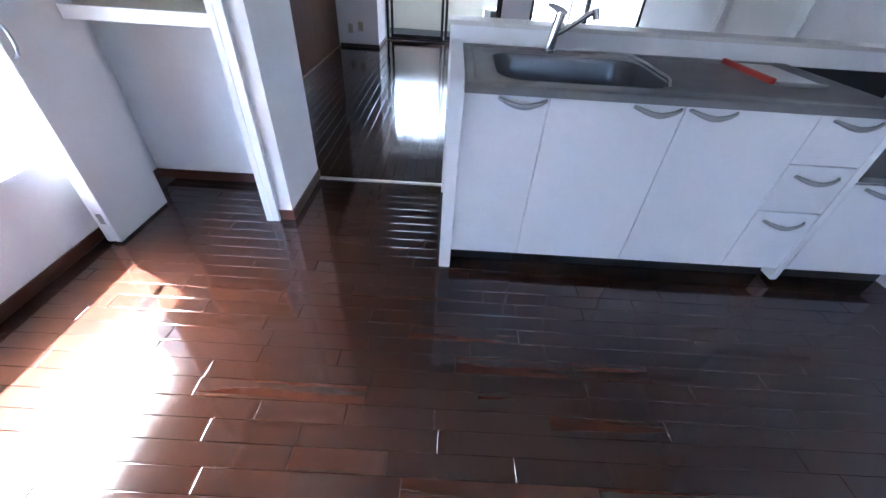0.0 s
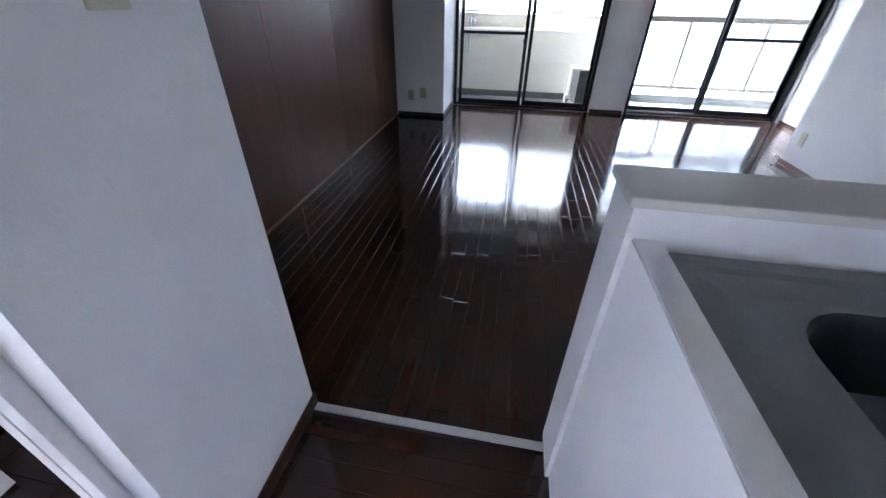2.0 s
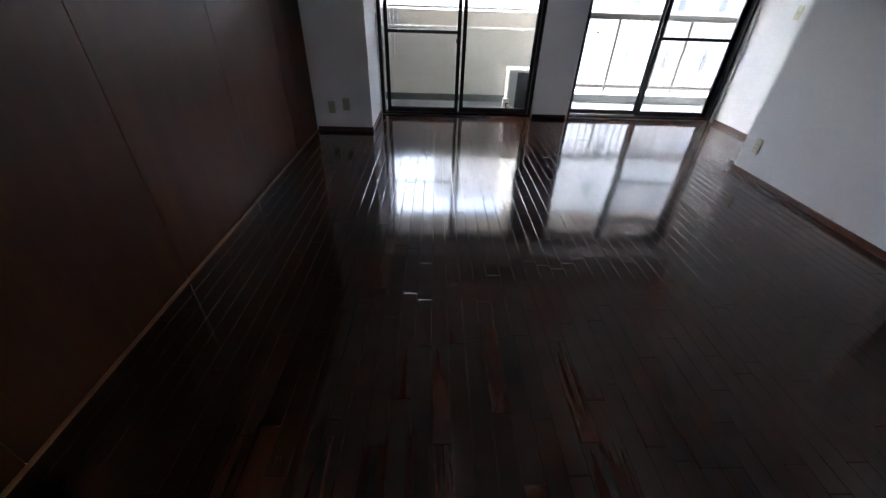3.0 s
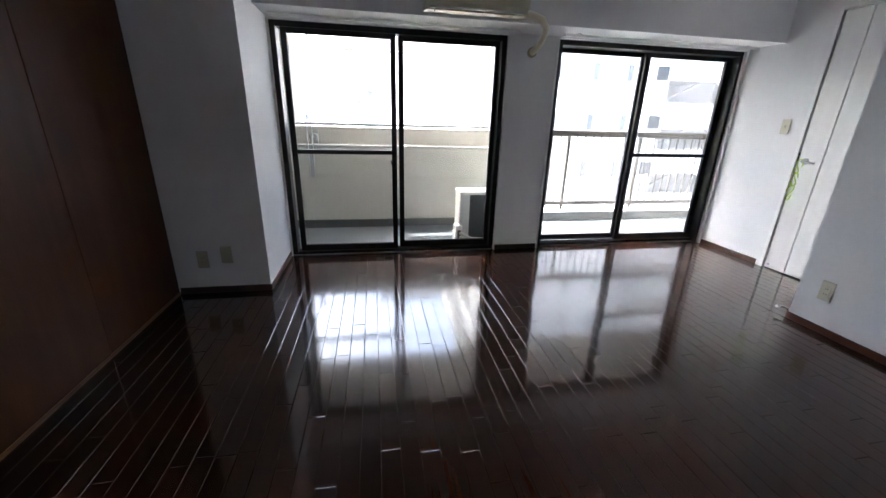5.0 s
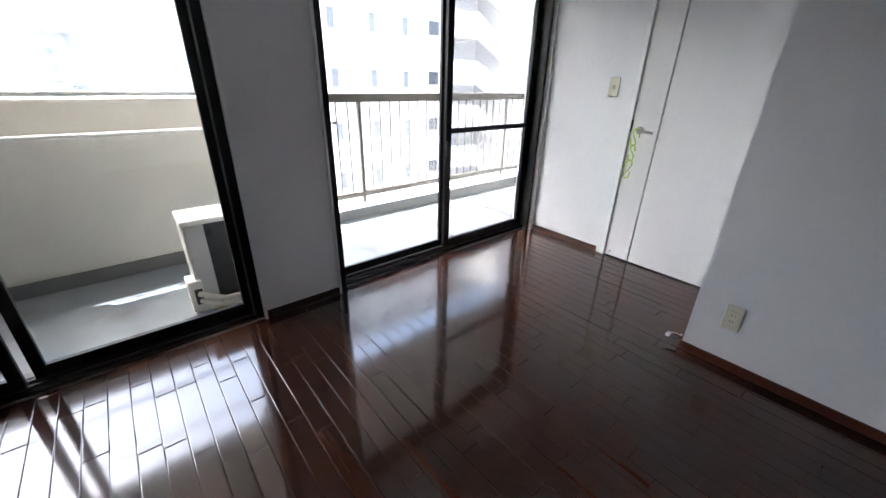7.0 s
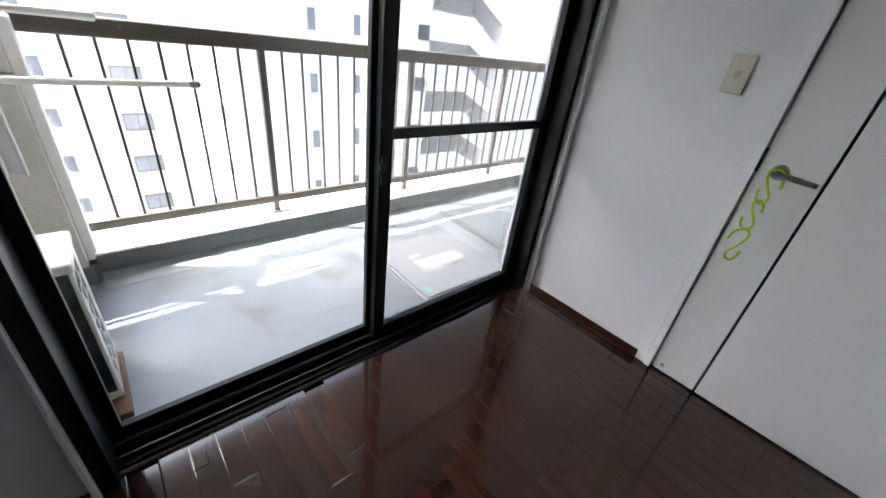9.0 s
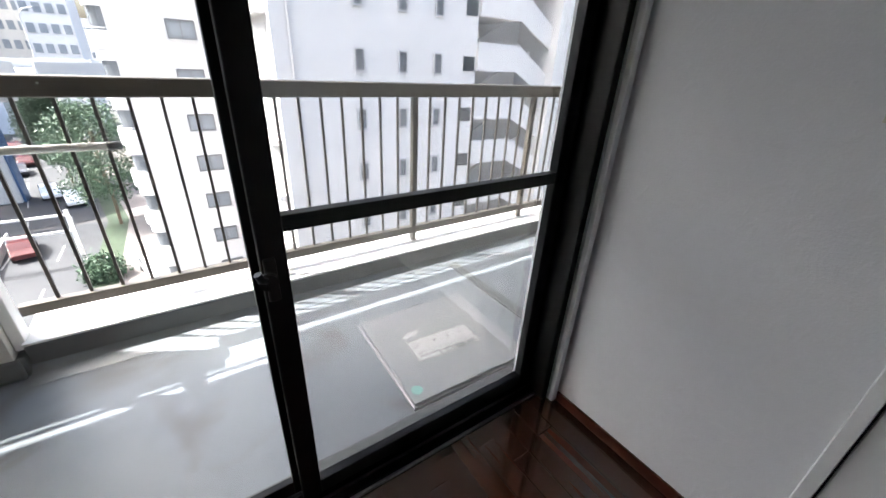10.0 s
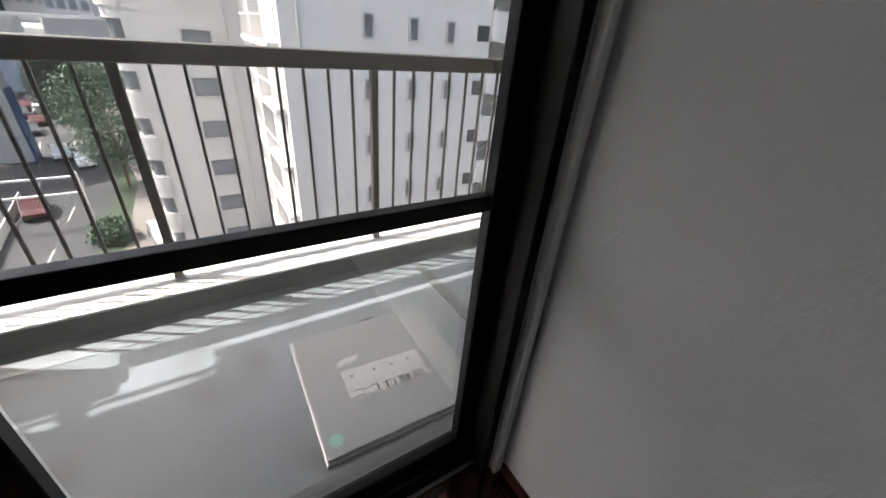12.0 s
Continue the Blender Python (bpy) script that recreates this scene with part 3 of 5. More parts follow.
def window(name, x0, x1, left_inner, label):
    root = tagged(new(name), label, "window", "", "structure")
    y0 = YW + 0.006
    fw = 0.040
    dp = 0.12 if left_inner else 0.158
    fr = fw if left_inner else 0.018
    in_ = 0.0 if left_inner else 0.044
    part("frame", boxes([(x0, x0 + fw, y0, y0 + dp, 0.0, WZ), (x1 - fr, x1 if left_inner else x1 + 0.011, y0, y0 + dp, 0.0, WZ), (x0 + fw, x1 - fr, y0, y0 + dp, WZ - 0.04, WZ)], 0.002), ALU, root, "black aluminium frame")
    part("sill", box(x0 + fw, x1 - fr, y0 + in_, y0 + dp, -0.01, 0.022, 0.002), ALU_S, root, "dull black aluminium sill")
    part("track", boxes([(x0 + fw, x1 - fr, y0 + dp - 0.090, y0 + dp - 0.086, 0.022, 0.034), (x0 + fw, x1 - fr, y0 + dp - 0.048, y0 + dp - 0.044, 0.022, 0.034)]), ALU_G, root, "grey metal sash track")
    part("inner_lip", box(x0 + (fw if in_ else 0), x1 - (fr if in_ else 0), y0 + in_ - 0.009, y0 + in_ - 0.001, -0.002, 0.010, 0.001), ALU_LIP, root, "grey metal sill lip")
    c = (x0 + x1) / 2
    inner, outer = y0 + 0.018, y0 + 0.060
    if left_inner:
        sash(root, x0 + fw + 0.030, c + 0.008, inner, 0.895)
        sash(root, c + 0.030, x1 - fw + 0.006, outer, 0)
        latch(root, c - 0.016, inner, 0.80)
    else:
        sash(root, c - 0.012, x1 - 0.016, y0 + 0.085, 0.894, 0.052, 0.032, thin=0.0175)
        sash(root, x0 + fw - 0.006, c + 0.012, y0 + 0.122, 0, 0.040, 0.024)
        latch(root, c + 0.004, y0 + 0.085, 0.78)
    part("inner_casing", boxes([(x0 - 0.014, x0 - 0.001, YW - 0.016, YW + 0.005, 0, WZ + 0.012), (x1 + 0.001, x1 + 0.014, YW - 0.016, YW + 0.005, 0, WZ + 0.012)][:2 if x1 < 2 else 1], 0.002), WHITE_TRIM, root, "white inner casing")
    return root


w1 = window("window_1", WL0 + 0.016, WL1, True, "black aluminium sliding balcony window with clear glass")
w2 = window("window_2", WR0, WR1, False, "black aluminium sliding balcony window with insect screen")
part("corner_casing", box(WR1 + 0.012, XD - 0.004, YW - 0.021, YW - 0.001, 0, BEAM, 0.003), WHITE_TRIM, w2, "white casing board in the corner")
scr = part("insect_screen", box(2.722, WR1 - 0.022, YW + 0.1555, YW + 0.1565, 0.04, 1.79), SCREEN, w2, "fine grey insect screen")
scr.visible_shadow = False
part("screen_edge", box(3.572, 3.579, YW + 0.150, YW + 0.160, 0.03, 1.80), WHITE_TRIM, w2, "thin white screen edge")

# curtain rails
for nm, x0, x1 in (("curtain_rail", WL0 + 0.05, WL1 + 0.04), ("curtain_rail", WR0 - 0.02, XD - 0.05)):
    cr = empty(nm, ((x0 + x1) / 2, 7.64, BEAM), "white metal double curtain rail under the beam", "curtain rail", "curtain rails")
    for y in (7.60, 7.69):
        rpart("rail", box(x0, x1, y - 0.009, y + 0.009, BEAM - 0.026, BEAM - 0.008, 0.002), WHITE_TRIM, cr)
    for x in (x0 + 0.12, (x0 + x1) / 2, x1 - 0.12):
        rpart("bracket", box(x - 0.012, x + 0.012, 7.585, 7.735, BEAM - 0.009, BEAM, 0.001), WHITE_TRIM, cr)
    for x in (x0, x1):
        rpart("end_cap", disc((x, 7.60, BEAM - 0.017), (1, 0, 0), 0.012, 0.012), WHITE_TRIM, cr, "", True)

# indoor air conditioner
ac = empty("air_conditioner", (0.95, 7.31, 1.87), "cream wall-mounted air conditioner on the beam", "air conditioner")
rpart("body", prism([(7.41, 1.875), (7.27, 1.862), (7.215, 1.90), (7.205, 2.11), (7.22, 2.125), (7.41, 2.125)], "x", 0.60, 1.30), CREAM, ac, "cream plastic body")
rpart("air_outlet", box(0.66, 1.20, 7.225, 7.29, 1.853, 1.868, 0.002), TAN, ac, "tan louvre")
rpart("louvre", box(0.62, 1.26, 7.20, 7.225, 1.86, 1.872, 0.002), AC_W, ac, "pale front edge")
pipe = empty("pipe_cover", (1.45, 7.55, 1.72), "cream air conditioner pipe running into the wall pier", "pipe")
rpart("hose", tube([(1.30, 7.36, 1.90), (1.38, 7.36, 1.895), (1.46, 7.37, 1.875), (1.51, 7.40, 1.83), (1.53, 7.48, 1.785), (1.54, 7.58, 1.745), (1.545, 7.66, 1.725), (1.55, 7.738, 1.72)], 0.026, 14), CREAM, pipe, "", True)
rpart("wall_cap", disc((1.55, 7.728, 1.72), (0, 1, 0), 0.040, 0.022, 24, 0.004), TAN, pipe, "tan wall cap", True)

# ---- kitchen ----
CY = 2.155


def pull(x0, x1, y, z, parent):
    m = (x0 + x1) / 2
    pts = [(x0, y + 0.002, z + 0.008), (x0 + 0.012, y - 0.012, z + 0.005)]
    for k in range(1, 8):
        u = k / 8
        pts.append((x0 + 0.012 + (x1 - x0 - 0.024) * u, y - 0.014 - 0.016 * math.sin(math.pi * u), z + 0.004 - 0.014 * math.sin(math.pi * u)))
    pts += [(x1 - 0.012, y - 0.012, z + 0.005), (x1, y + 0.002, z + 0.008)]
    bm = tube(pts, 0.0062, 12)
    for v in bm.verts:
        u = (v.co.x - m) / (x1 - x0) * 2
        zc = z + 0.004 - 0.014 * max(0.0, 1 - u * u)
        v.co.z = zc + (v.co.z - zc) * (1.0 + 0.75 * max(0.0, 1 - u * u))
    return rpart("handle", bm, SATIN, parent, "curved grey metal handle", True)


def front(x0, x1, z0, z1, parent, name="door"):
    return rpart(name, box(x0 + 0.0015, x1 - 0.0015, CY + 0.018, CY + 0.038, z0, z1, 0.002), CAB_WHITE, parent)


def unit(name, x0, x1, label, top=0.84):
    u = empty(name, ((x0 + x1) / 2, 2.5, 0), label, "kitchen cabinet", "kitchen base units")
    rpart("body", box(x0 + 0.001, x1 - 0.001, CY + 0.040, 2.87, 0.105, top), CAB_WHITE, u)
    rpart("kickboard", box(x0 + 0.001, x1 - 0.001, CY + 0.085, CY + 0.10, 0.0, 0.105), BLACK, u, "black recessed kickboard")
    return u


u = unit("base_cabinet", 0.626, 0.945, "white kitchen base unit with one door", 0.66)
d = front(0.626, 0.945, 0.10, 0.842, u)
pull(0.757, 0.935, CY + 0.018, 0.820, d)
u = unit("sink_cabinet", 0.945, 1.96, "white kitchen sink unit with two doors", 0.66)
d = front(0.945, 1.452, 0.10, 0.842, u)
pull(1.262, 1.438, CY + 0.018, 0.820, d)
d = front(1.452, 1.96, 0.10, 0.842, u)
pull(1.470, 1.648, CY + 0.018, 0.820, d)
u = unit("drawer_cabinet", 1.96, 2.245, "white kitchen unit with three drawers")
for z0, z1 in ((0.10, 0.418), (0.422, 0.640), (0.644, 0.842)):
    d = front(1.96, 2.245, z0, z1, u, "drawer")
    pull(2.015, 2.200, CY + 0.018, z1 - 0.055 if z1 < 0.8 else 0.815, d)
rpart("end_panel", box(2.246, 2.280, CY + 0.016, 2.87, 0.03, 0.85, 0.002), CAB_WHITE, u, "white end panel")
u = unit("stove_cabinet", 2.282, XR - 0.012, "low white stove base cabinet with black top", 0.585)
d = front(2.282, XR - 0.012, 0.10, 0.572, u)
pull(2.34, 2.52, CY + 0.018, 0.545, d)
rpart("stove_top", box(2.281, XR - 0.011, CY + 0.01, 2.875, 0.586, 0.612, 0.003), STEEL_D, u, "steel stove top")
rpart("heat_guard", box(2.281, XR - 0.011, 2.855, 2.872, 0.613, 0.87, 0.002), BLACK, u, "black heat guard")
rpart("side_guard", box(2.2815, 2.286, CY + 0.05, 2.85, 0.613, 0.868), BLACK, u, "black side guard")

# end panel of the counter, with a rounded front corner
out = [(2.155, 0.0), (2.155, 0.80)]
for k in range(9):
    a = math.radians(180 - k * 11.25)
    out.append((2.235 + 0.08 * math.cos(a), 0.812 + 0.08 * math.sin(a)))
out += [(2.884, 0.892), (2.884, 0.0)]
bm = prism(out, "x", 0.572, 0.6255)
bmesh.ops.bevel(bm, geom=[e for e in bm.edges if abs(e.verts[0].co.x - e.verts[1].co.x) < 1e-6], offset=0.003, segments=2, affect="EDGES")
tagged(finish("counter_side_panel", bm, CAB_WHITE), "white side panel of the counter with rounded corner", "side panel", "", "structure")

# worktop with the sunk basin
wt = empty("worktop", (1.42, 2.52, 0.85), "worn stainless steel kitchen worktop with a sink", "worktop")
BX0, BX1, BY0, BY1 = 0.762, 1.455, 2.283, 2.765


def rounded(x0, x1, y0, y1, r, n=6):
    pts = []
    for cx, cy, a0 in ((x1 - r, y1 - r, 0), (x0 + r, y1 - r, 90), (x0 + r, y0 + r, 180), (x1 - r, y0 + r, 270)):
        for k in range(n + 1):
            a = math.radians(a0 + 90 * k / n)
            pts.append((cx + r * math.cos(a), cy + r * math.sin(a)))
    return pts


def loop(bm, pts, z):
    return [bm.verts.new((x, y, z)) for x, y in pts]


def bridge(bm, a, b):
    n = len(a)
    for k in range(n):
        bm.faces.new((a[k], a[(k + 1) % n], b[(k + 1) % n], b[k]))


N = 6
bm = bmesh.new()
top0 = rounded(0.627, 2.279, CY, 2.874, 0.004, N)
top1 = rounded(0.633, 2.273, CY + 0.008, 2.868, 0.006, N)
l0 = loop(bm, top0, 0.845)
l1 = loop(bm, top0, 0.872)
l2 = loop(bm, top1, 0.880)
l3 = loop(bm, rounded(0.665, 2.24, CY + 0.035, 2.835, 0.03, N), 0.880)
l4 = loop(bm, rounded(0.672, 2.23, CY + 0.042, 2.828, 0.03, N), 0.872)
l5 = loop(bm, rounded(0.705, 1.52, CY + 0.085, 2.79, 0.05, N), 0.872)
l6 = loop(bm, rounded(0.712, 1.512, CY + 0.092, 2.782, 0.05, N), 0.868)
l7 = loop(bm, rounded(BX0, BX1, BY0, BY1, 0.105, N), 0.868)
for a, b in ((l0, l1), (l1, l2), (l2, l3), (l3, l4), (l4, l5), (l5, l6), (l6, l7)):
    bridge(bm, a, b)
rpart("top_sheet", bm, STEEL_D, wt, "worn grey steel sheet", True)
bm = bmesh.new()
b0 = loop(bm, rounded(BX0, BX1, BY0, BY1, 0.105, N), 0.868)
b1 = loop(bm, rounded(BX0 + 0.006, BX1 - 0.006, BY0 + 0.006, BY1 - 0.006, 0.105, N), 0.855)
b2 = loop(bm, rounded(BX0 + 0.014, BX1 - 0.014, BY0 + 0.014, BY1 - 0.014, 0.10, N), 0.715)
b3 = loop(bm, rounded(BX0 + 0.05, BX1 - 0.05, BY0 + 0.05, BY1 - 0.05, 0.06, N), 0.690)
b4 = loop(bm, rounded(1.005, 1.145, 2.48, 2.62, 0.069, N), 0.684)
for a, b in ((b0, b1), (b1, b2), (b2, b3), (b3, b4)):
    bridge(bm, a, b)
bm.faces.new(b4)
rpart("basin", bm, STEEL, wt, "deep stainless steel basin", True)
dr = rpart("drain", disc((1.075, 2.55, 0.688), (0, 0, 1), 0.068, 0.012, 32, 0.004), CHROME, wt, "round chrome drain", True)
rpart("drain_ring", disc((1.075, 2.55, 0.6955), (0, 0, 1), 0.048, 0.004, 32), BLACK, dr, "dark drain opening", True)
rpart("basin_bar", tube([(1.448, 2.80, 0.868), (1.448, 2.79, 0.886), (1.446, 2.60, 0.890), (1.442, 2.36, 0.890), (1.440, 2.33, 0.884), (1.440, 2.325, 0.868)], 0.008, 12), CHROME, wt, "chrome bar across the sink", True)

# tap
tap = empty("kitchen_tap", (1.053, 2.81, 0.872), "chrome single lever kitchen tap", "tap")
rpart("base", disc((1.053, 2.81, 0.880), (0, 0, 1), 0.030, 0.018, 28, 0.004), CHROME, tap, "", True)
rpart("body", tube([(1.053, 2.81, 0.885), (1.060, 2.81, 0.945), (1.070, 2.808, 1.015), (1.074, 2.807, 1.045)], 0.0235, 20), CHROME, tap, "", True)
rpart("lever", prism([(1.000, 1.066), (1.025, 1.055), (1.050, 1.041), (1.098, 1.036), (1.100, 1.050), (1.070, 1.066), (1.030, 1.077), (1.004, 1.078)], "y", 2.790, 2.825), CHROME, tap, "flat chrome lever")
rpart("spout", tube([(1.068, 2.802, 0.952), (1.10, 2.790, 0.974), (1.15, 2.775, 1.014), (1.195, 2.765, 1.050), (1.212, 2.761, 1.058)], 0.012, 14), CHROME, tap, "long chrome spout", True)
rpart("nozzle", tube([(1.212, 2.761, 1.072), (1.224, 2.757, 1.028)], 0.016, 16), CHROME, tap, "", True)

# board with red edge on the worktop
bd = empty("tray", (2.03, 2.68, 0.874), "white flat tray with red edge lying on the worktop", "tray")
rpart("sheet", box(1.935, 2.145, 2.44, 2.80, 0.8735, 0.8825, 0.001), PAPER, bd)
rpart("red_edge", box(1.915, 1.936, 2.44, 2.82, 0.8735, 0.897, 0.004), RED, bd, "red plastic edge")
rpart("grey_edge", box(1.936, 2.150, 2.425, 2.441, 0.8735, 0.888, 0.003), SATIN, bd, "grey front edge")

# ---- balcony ----
BZ = -0.13
structure("balcony_floor", box(-1.6, 5.7, 7.86, 9.45, -0.35, BZ), BALC, "grey urethane balcony floor with stains", "balcony floor")
structure("window_step", box(-1.6, 5.7, 7.90, 8.00, BZ, BZ + 0.030, 0.006), BALC_D, "low grey step along the window wall", "step")
structure("outer_wall", boxes([(-12.0, WL0 - 0.06, 7.90, 7.97, BZ, 3.0), (WL1 + 0.05, WR0 - 0.05, 7.875, 7.97, BZ, 3.0), (WR1 + 0.16, 5.9, 7.875, 7.97, BZ, 3.0), (WL0 - 0.06, WL1 + 0.05, 7.90, 7.97, WZ + 0.05, 3.0), (WR0 - 0.05, WR1 + 0.16, 7.875, 7.97, WZ + 0.05, 3.0), ]), CONC_L, "pale painted outer wall of the building", "wall")
structure("outer_sill", box(WL0 - 0.06, WR1 + 0.16, 7.872, 7.97, BZ, -0.014), BALC_D, "dark grey outer sill under the windows", "sill")
structure("balcony_wing_wall", box(-12.0, -0.62, 9.125, 9.335, 1.070, 2.248), CONC_L, "pale full-height wall at the end of the parapet", "wall")
structure("balcony_partition", box(-1.40, -1.34, 7.97, 9.12, BZ, 2.248), CONC_L, "pale partition at the end of the balcony", "partition")
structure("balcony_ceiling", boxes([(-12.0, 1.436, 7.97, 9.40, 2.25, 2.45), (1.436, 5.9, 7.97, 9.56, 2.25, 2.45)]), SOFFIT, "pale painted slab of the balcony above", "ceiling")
structure("balcony_partition_east", box(5.55, 5.61, 7.97, 9.12, BZ, 2.2), CONC_L, "pale partition at the far end of the balcony", "partition")

pw = tagged(new("parapet"), "cream mortar parapet wall with dark grey foot", "parapet", "", "structure")
part("wall", box(-12.0, 1.815, 9.12, 9.265, BZ, 0.862, 0.004), CONC, pw, "rough cream painted mortar")
# brighter light on the upper band is put into its paler colour
part("upper_band", box(-12.0, 1.815, 9.128, 9.265, 0.866, 1.045, 0.004), CONC_L, pw, "upper band with hairline cracks, brighter light put into paler colour")
part("coping", box(-12.0, 1.83, 9.105, 9.28, 1.045, 1.068, 0.006), CONC_L, pw)
part("foot", box(-12.0, 1.833, 9.095, 9.119, BZ, BZ + 0.10, 0.008), BALC_D, pw, "dark grey waterproof foot")
part("foot", box(1.816, 1.847, 9.119, 9.34, BZ, BZ + 0.10, 0.008), BALC_D, pw, "dark grey waterproof foot")
part("edge_trim", box(1.816, 1.860, 9.16, 9.24, -0.02, 1.066, 0.006), KERB_TOP, pw, "white peeling edge trim")

structure("balcony_cove", prism([(9.03, BZ + 0.002), (9.10, BZ + 0.016), (9.142, BZ + 0.040), (9.142, BZ - 0.02), (9.03, BZ - 0.02)], "x", 1.848, 5.55), BALC, "grey urethane cove at the foot of the kerb", "balcony floor")
structure("balcony_kerb", box(1.848, 5.55, 9.140, 9.44, BZ, 0.006, 0.010), BALC_D, "grey balcony kerb", "kerb")
structure("kerb_top", box(1.848, 5.55, 9.137, 9.44, 0.007, 0.020, 0.004), KERB_TOP, "pale weathered top of the kerb", "kerb")
structure("drain_band", box(4.05, 4.12, 8.0, 9.10, BZ, BZ + 0.008, 0.003), BALC_D, "slightly raised band across the balcony floor", "drain band")

rl = empty("balcony_railing", (3.7, 9.29, 0.02), "brown-grey metal balcony railing with upright bars", "railing")
rpart("top_rail", box(1.849, 5.55, 9.245, 9.335, 1.006, 1.086, 0.008), RAILM, rl, "broad brown-grey hand rail")
rpart("rail_lip", box(1.849, 5.55, 9.2385, 9.2445, 1.030, 1.034, 0.001), RAILM, rl)
rpart("bottom_rail", box(1.849, 5.55, 9.268, 9.312, 0.086, 0.136, 0.003), RAILM, rl)
P0, P = 2.812, 1.067
for k in range(0, 3):
    x = P0 + P * k
    rpart("post", box(x - 0.019, x + 0.019, 9.270, 9.308, 0.02, 1.007, 0.003), RAILM, rl)
    rpart("post_foot", box(x - 0.03, x + 0.03, 9.262, 9.318, 0.019, 0.026, 0.002), KERB_TOP, rl)
for k in range(-1, 3):
    for j in range(1, 9):
        x = P0 + P * k + P * j / 9
        if 1.90 < x < 5.5:
            rpart("bar", boxes([(x - 0.0065, x + 0.0065, 9.285, 9.298, 0.130, 1.007)]), RAILM, rl)
for k in range(5):
    x = 2.2 + 0.71 * k
    rpart("screw", disc((x, 9.244, 1.058), (0, 1, 0), 0.0045, 0.004, 10), GALV, rl)


# drying poles, one added shadow pole and their holders
def pole(z, x0, x1, y):
    p = empty("balcony_pole", ((x0 + x1) / 2, y, z), "white coated pole above the balcony: two for drying, one for shadow", "pole", "drying poles")
    rpart("tube", tube([(x0, y, z), ((x0 + x1) / 2, y, z + 0.002), (x1, y, z)], 0.014, 14), POLE, p, "", True)
    for x, s in ((x0, -1), (x1, 1)):
        rpart("cap", disc((x + s * 0.012, y, z), (1, 0, 0), 0.016, 0.05, 18, 0.006), BALC_D if z < 1 else POLE, p, "plastic end cap", True)


pole(1.098, -1.2, 2.075, 8.95)
pole(0.866, -1.2, 2.385, 8.95)
# added pole, only there to cast a thin dark line across the sun patch
pole(1.90, -1.2, 1.72, 9.335)
# hangers added to carry the shadow-casting pole
for x in (-0.46, 1.55):
    hg = empty("added_hanger", (x, 9.335, 2.25), "white metal strap added to hold the shadow-casting pole", "pole hanger", "ceiling hangers")
    rpart("strap", box(x - 0.012, x + 0.012, 9.331, 9.339, 1.91, 2.25, 0.002), POLE, hg)
    rpart("plate", box(x - 0.03, x + 0.03, 9.31, 9.36, 2.235, 2.25, 0.002), POLE, hg)



def holder(x):
    h = empty("pole_holder", (x, 9.1, 0.95), "grey metal drying pole holder on the parapet", "pole holder", "pole holders")
    px = x + 0.045
    plate_ = rpart("wall_plate", boxes([(px - 0.028, px + 0.028, 9.106, 9.127, 0.875, 1.04)], 0.006, 2), GALV, h)
    for z in (0.892, 1.022):
        rpart("bolt", disc((px, 9.104, z), (0, 1, 0), 0.008, 0.008, 6), SATIN, plate_)
    rpart("pivot", disc((px - 0.012, 9.055, 0.955), (0, 1, 0), 0.040, 0.10, 24, 0.012), GALV, h, "round pivot housing", True)
    rpart("fork", tube([(px - 0.012, 9.02, 0.955), (x, 8.985, 0.955)], 0.016, 12), GALV, h, "", True)
    # flat arm: an open ladder above, a closed channel below, a loop at the top
    rows = [(x - 0.030, x - 0.021, 8.93, 8.97, 0.515, 1.130), (x + 0.021, x + 0.030, 8.93, 8.97, 0.515, 1.130), (x - 0.021, x + 0.021, 8.962, 8.969, 0.515, 0.800)]
    arm = rpart("arm", boxes(rows, 0.002), GALV, h, "slotted steel arm")
    loop_ = [(x - 0.0255, 8.95, 1.128)] + [(x + 0.0255 * math.cos(radians(a)), 8.95, 1.140 + 0.030 * math.sin(radians(a))) for a in range(180, -1, -20)] + [(x + 0.0255, 8.95, 1.128)]
    rpart("top_loop", tube(loop_, 0.007, 10), GALV, arm, "", True)
    for z in (0.700, 0.755, 0.806, 0.845, 0.905, 1.000, 1.060):
        rpart("rung", prism([(x - 0.022, z), (x - 0.012, z - 0.010), (x + 0.012, z - 0.002), (x + 0.022, z + 0.012), (x + 0.022, z + 0.018), (x + 0.008, z + 0.006), (x - 0.012, z - 0.002), (x - 0.022, z + 0.008)], "y", 8.933, 8.967), GALV, arm)


holder(1.735)
holder(-0.46)

# outdoor air conditioner
oc = empty("outdoor_air_conditioner", (1.48, 8.34, BZ), "aged white outdoor air conditioner unit on timber blocks", "air conditioner")
AX0, AX1, AY0, AY1, AZ0, AZ1 = 1.10, 1.855, 8.195, 8.440, BZ + 0.030, 0.476
rpart("casing", boxes([(AX0, AX1, AY1 - 0.012, AY1, AZ0, AZ1 - 0.02), (AX0, AX1, AY0 + 0.002, AY1 - 0.012, AZ0, AZ0 + 0.03), (AX0, AX0 + 0.012, AY0 + 0.002, AY1 - 0.012, AZ0 + 0.03, AZ1 - 0.02)], 0.003), AC_W, oc)
rpart("lid", box(AX0 - 0.006, AX1 + 0.006, AY0 - 0.006, AY1 + 0.006, AZ1 - 0.034, AZ1, 0.009, 3), AC_W, oc, "aged white lid")
rpart("service_panel", box(AX0 + 0.013, AX0 + 0.105, AY0, AY0 + 0.012, AZ0 + 0.03, AZ1 - 0.035, 0.003), AC_G, oc, "grey service panel")
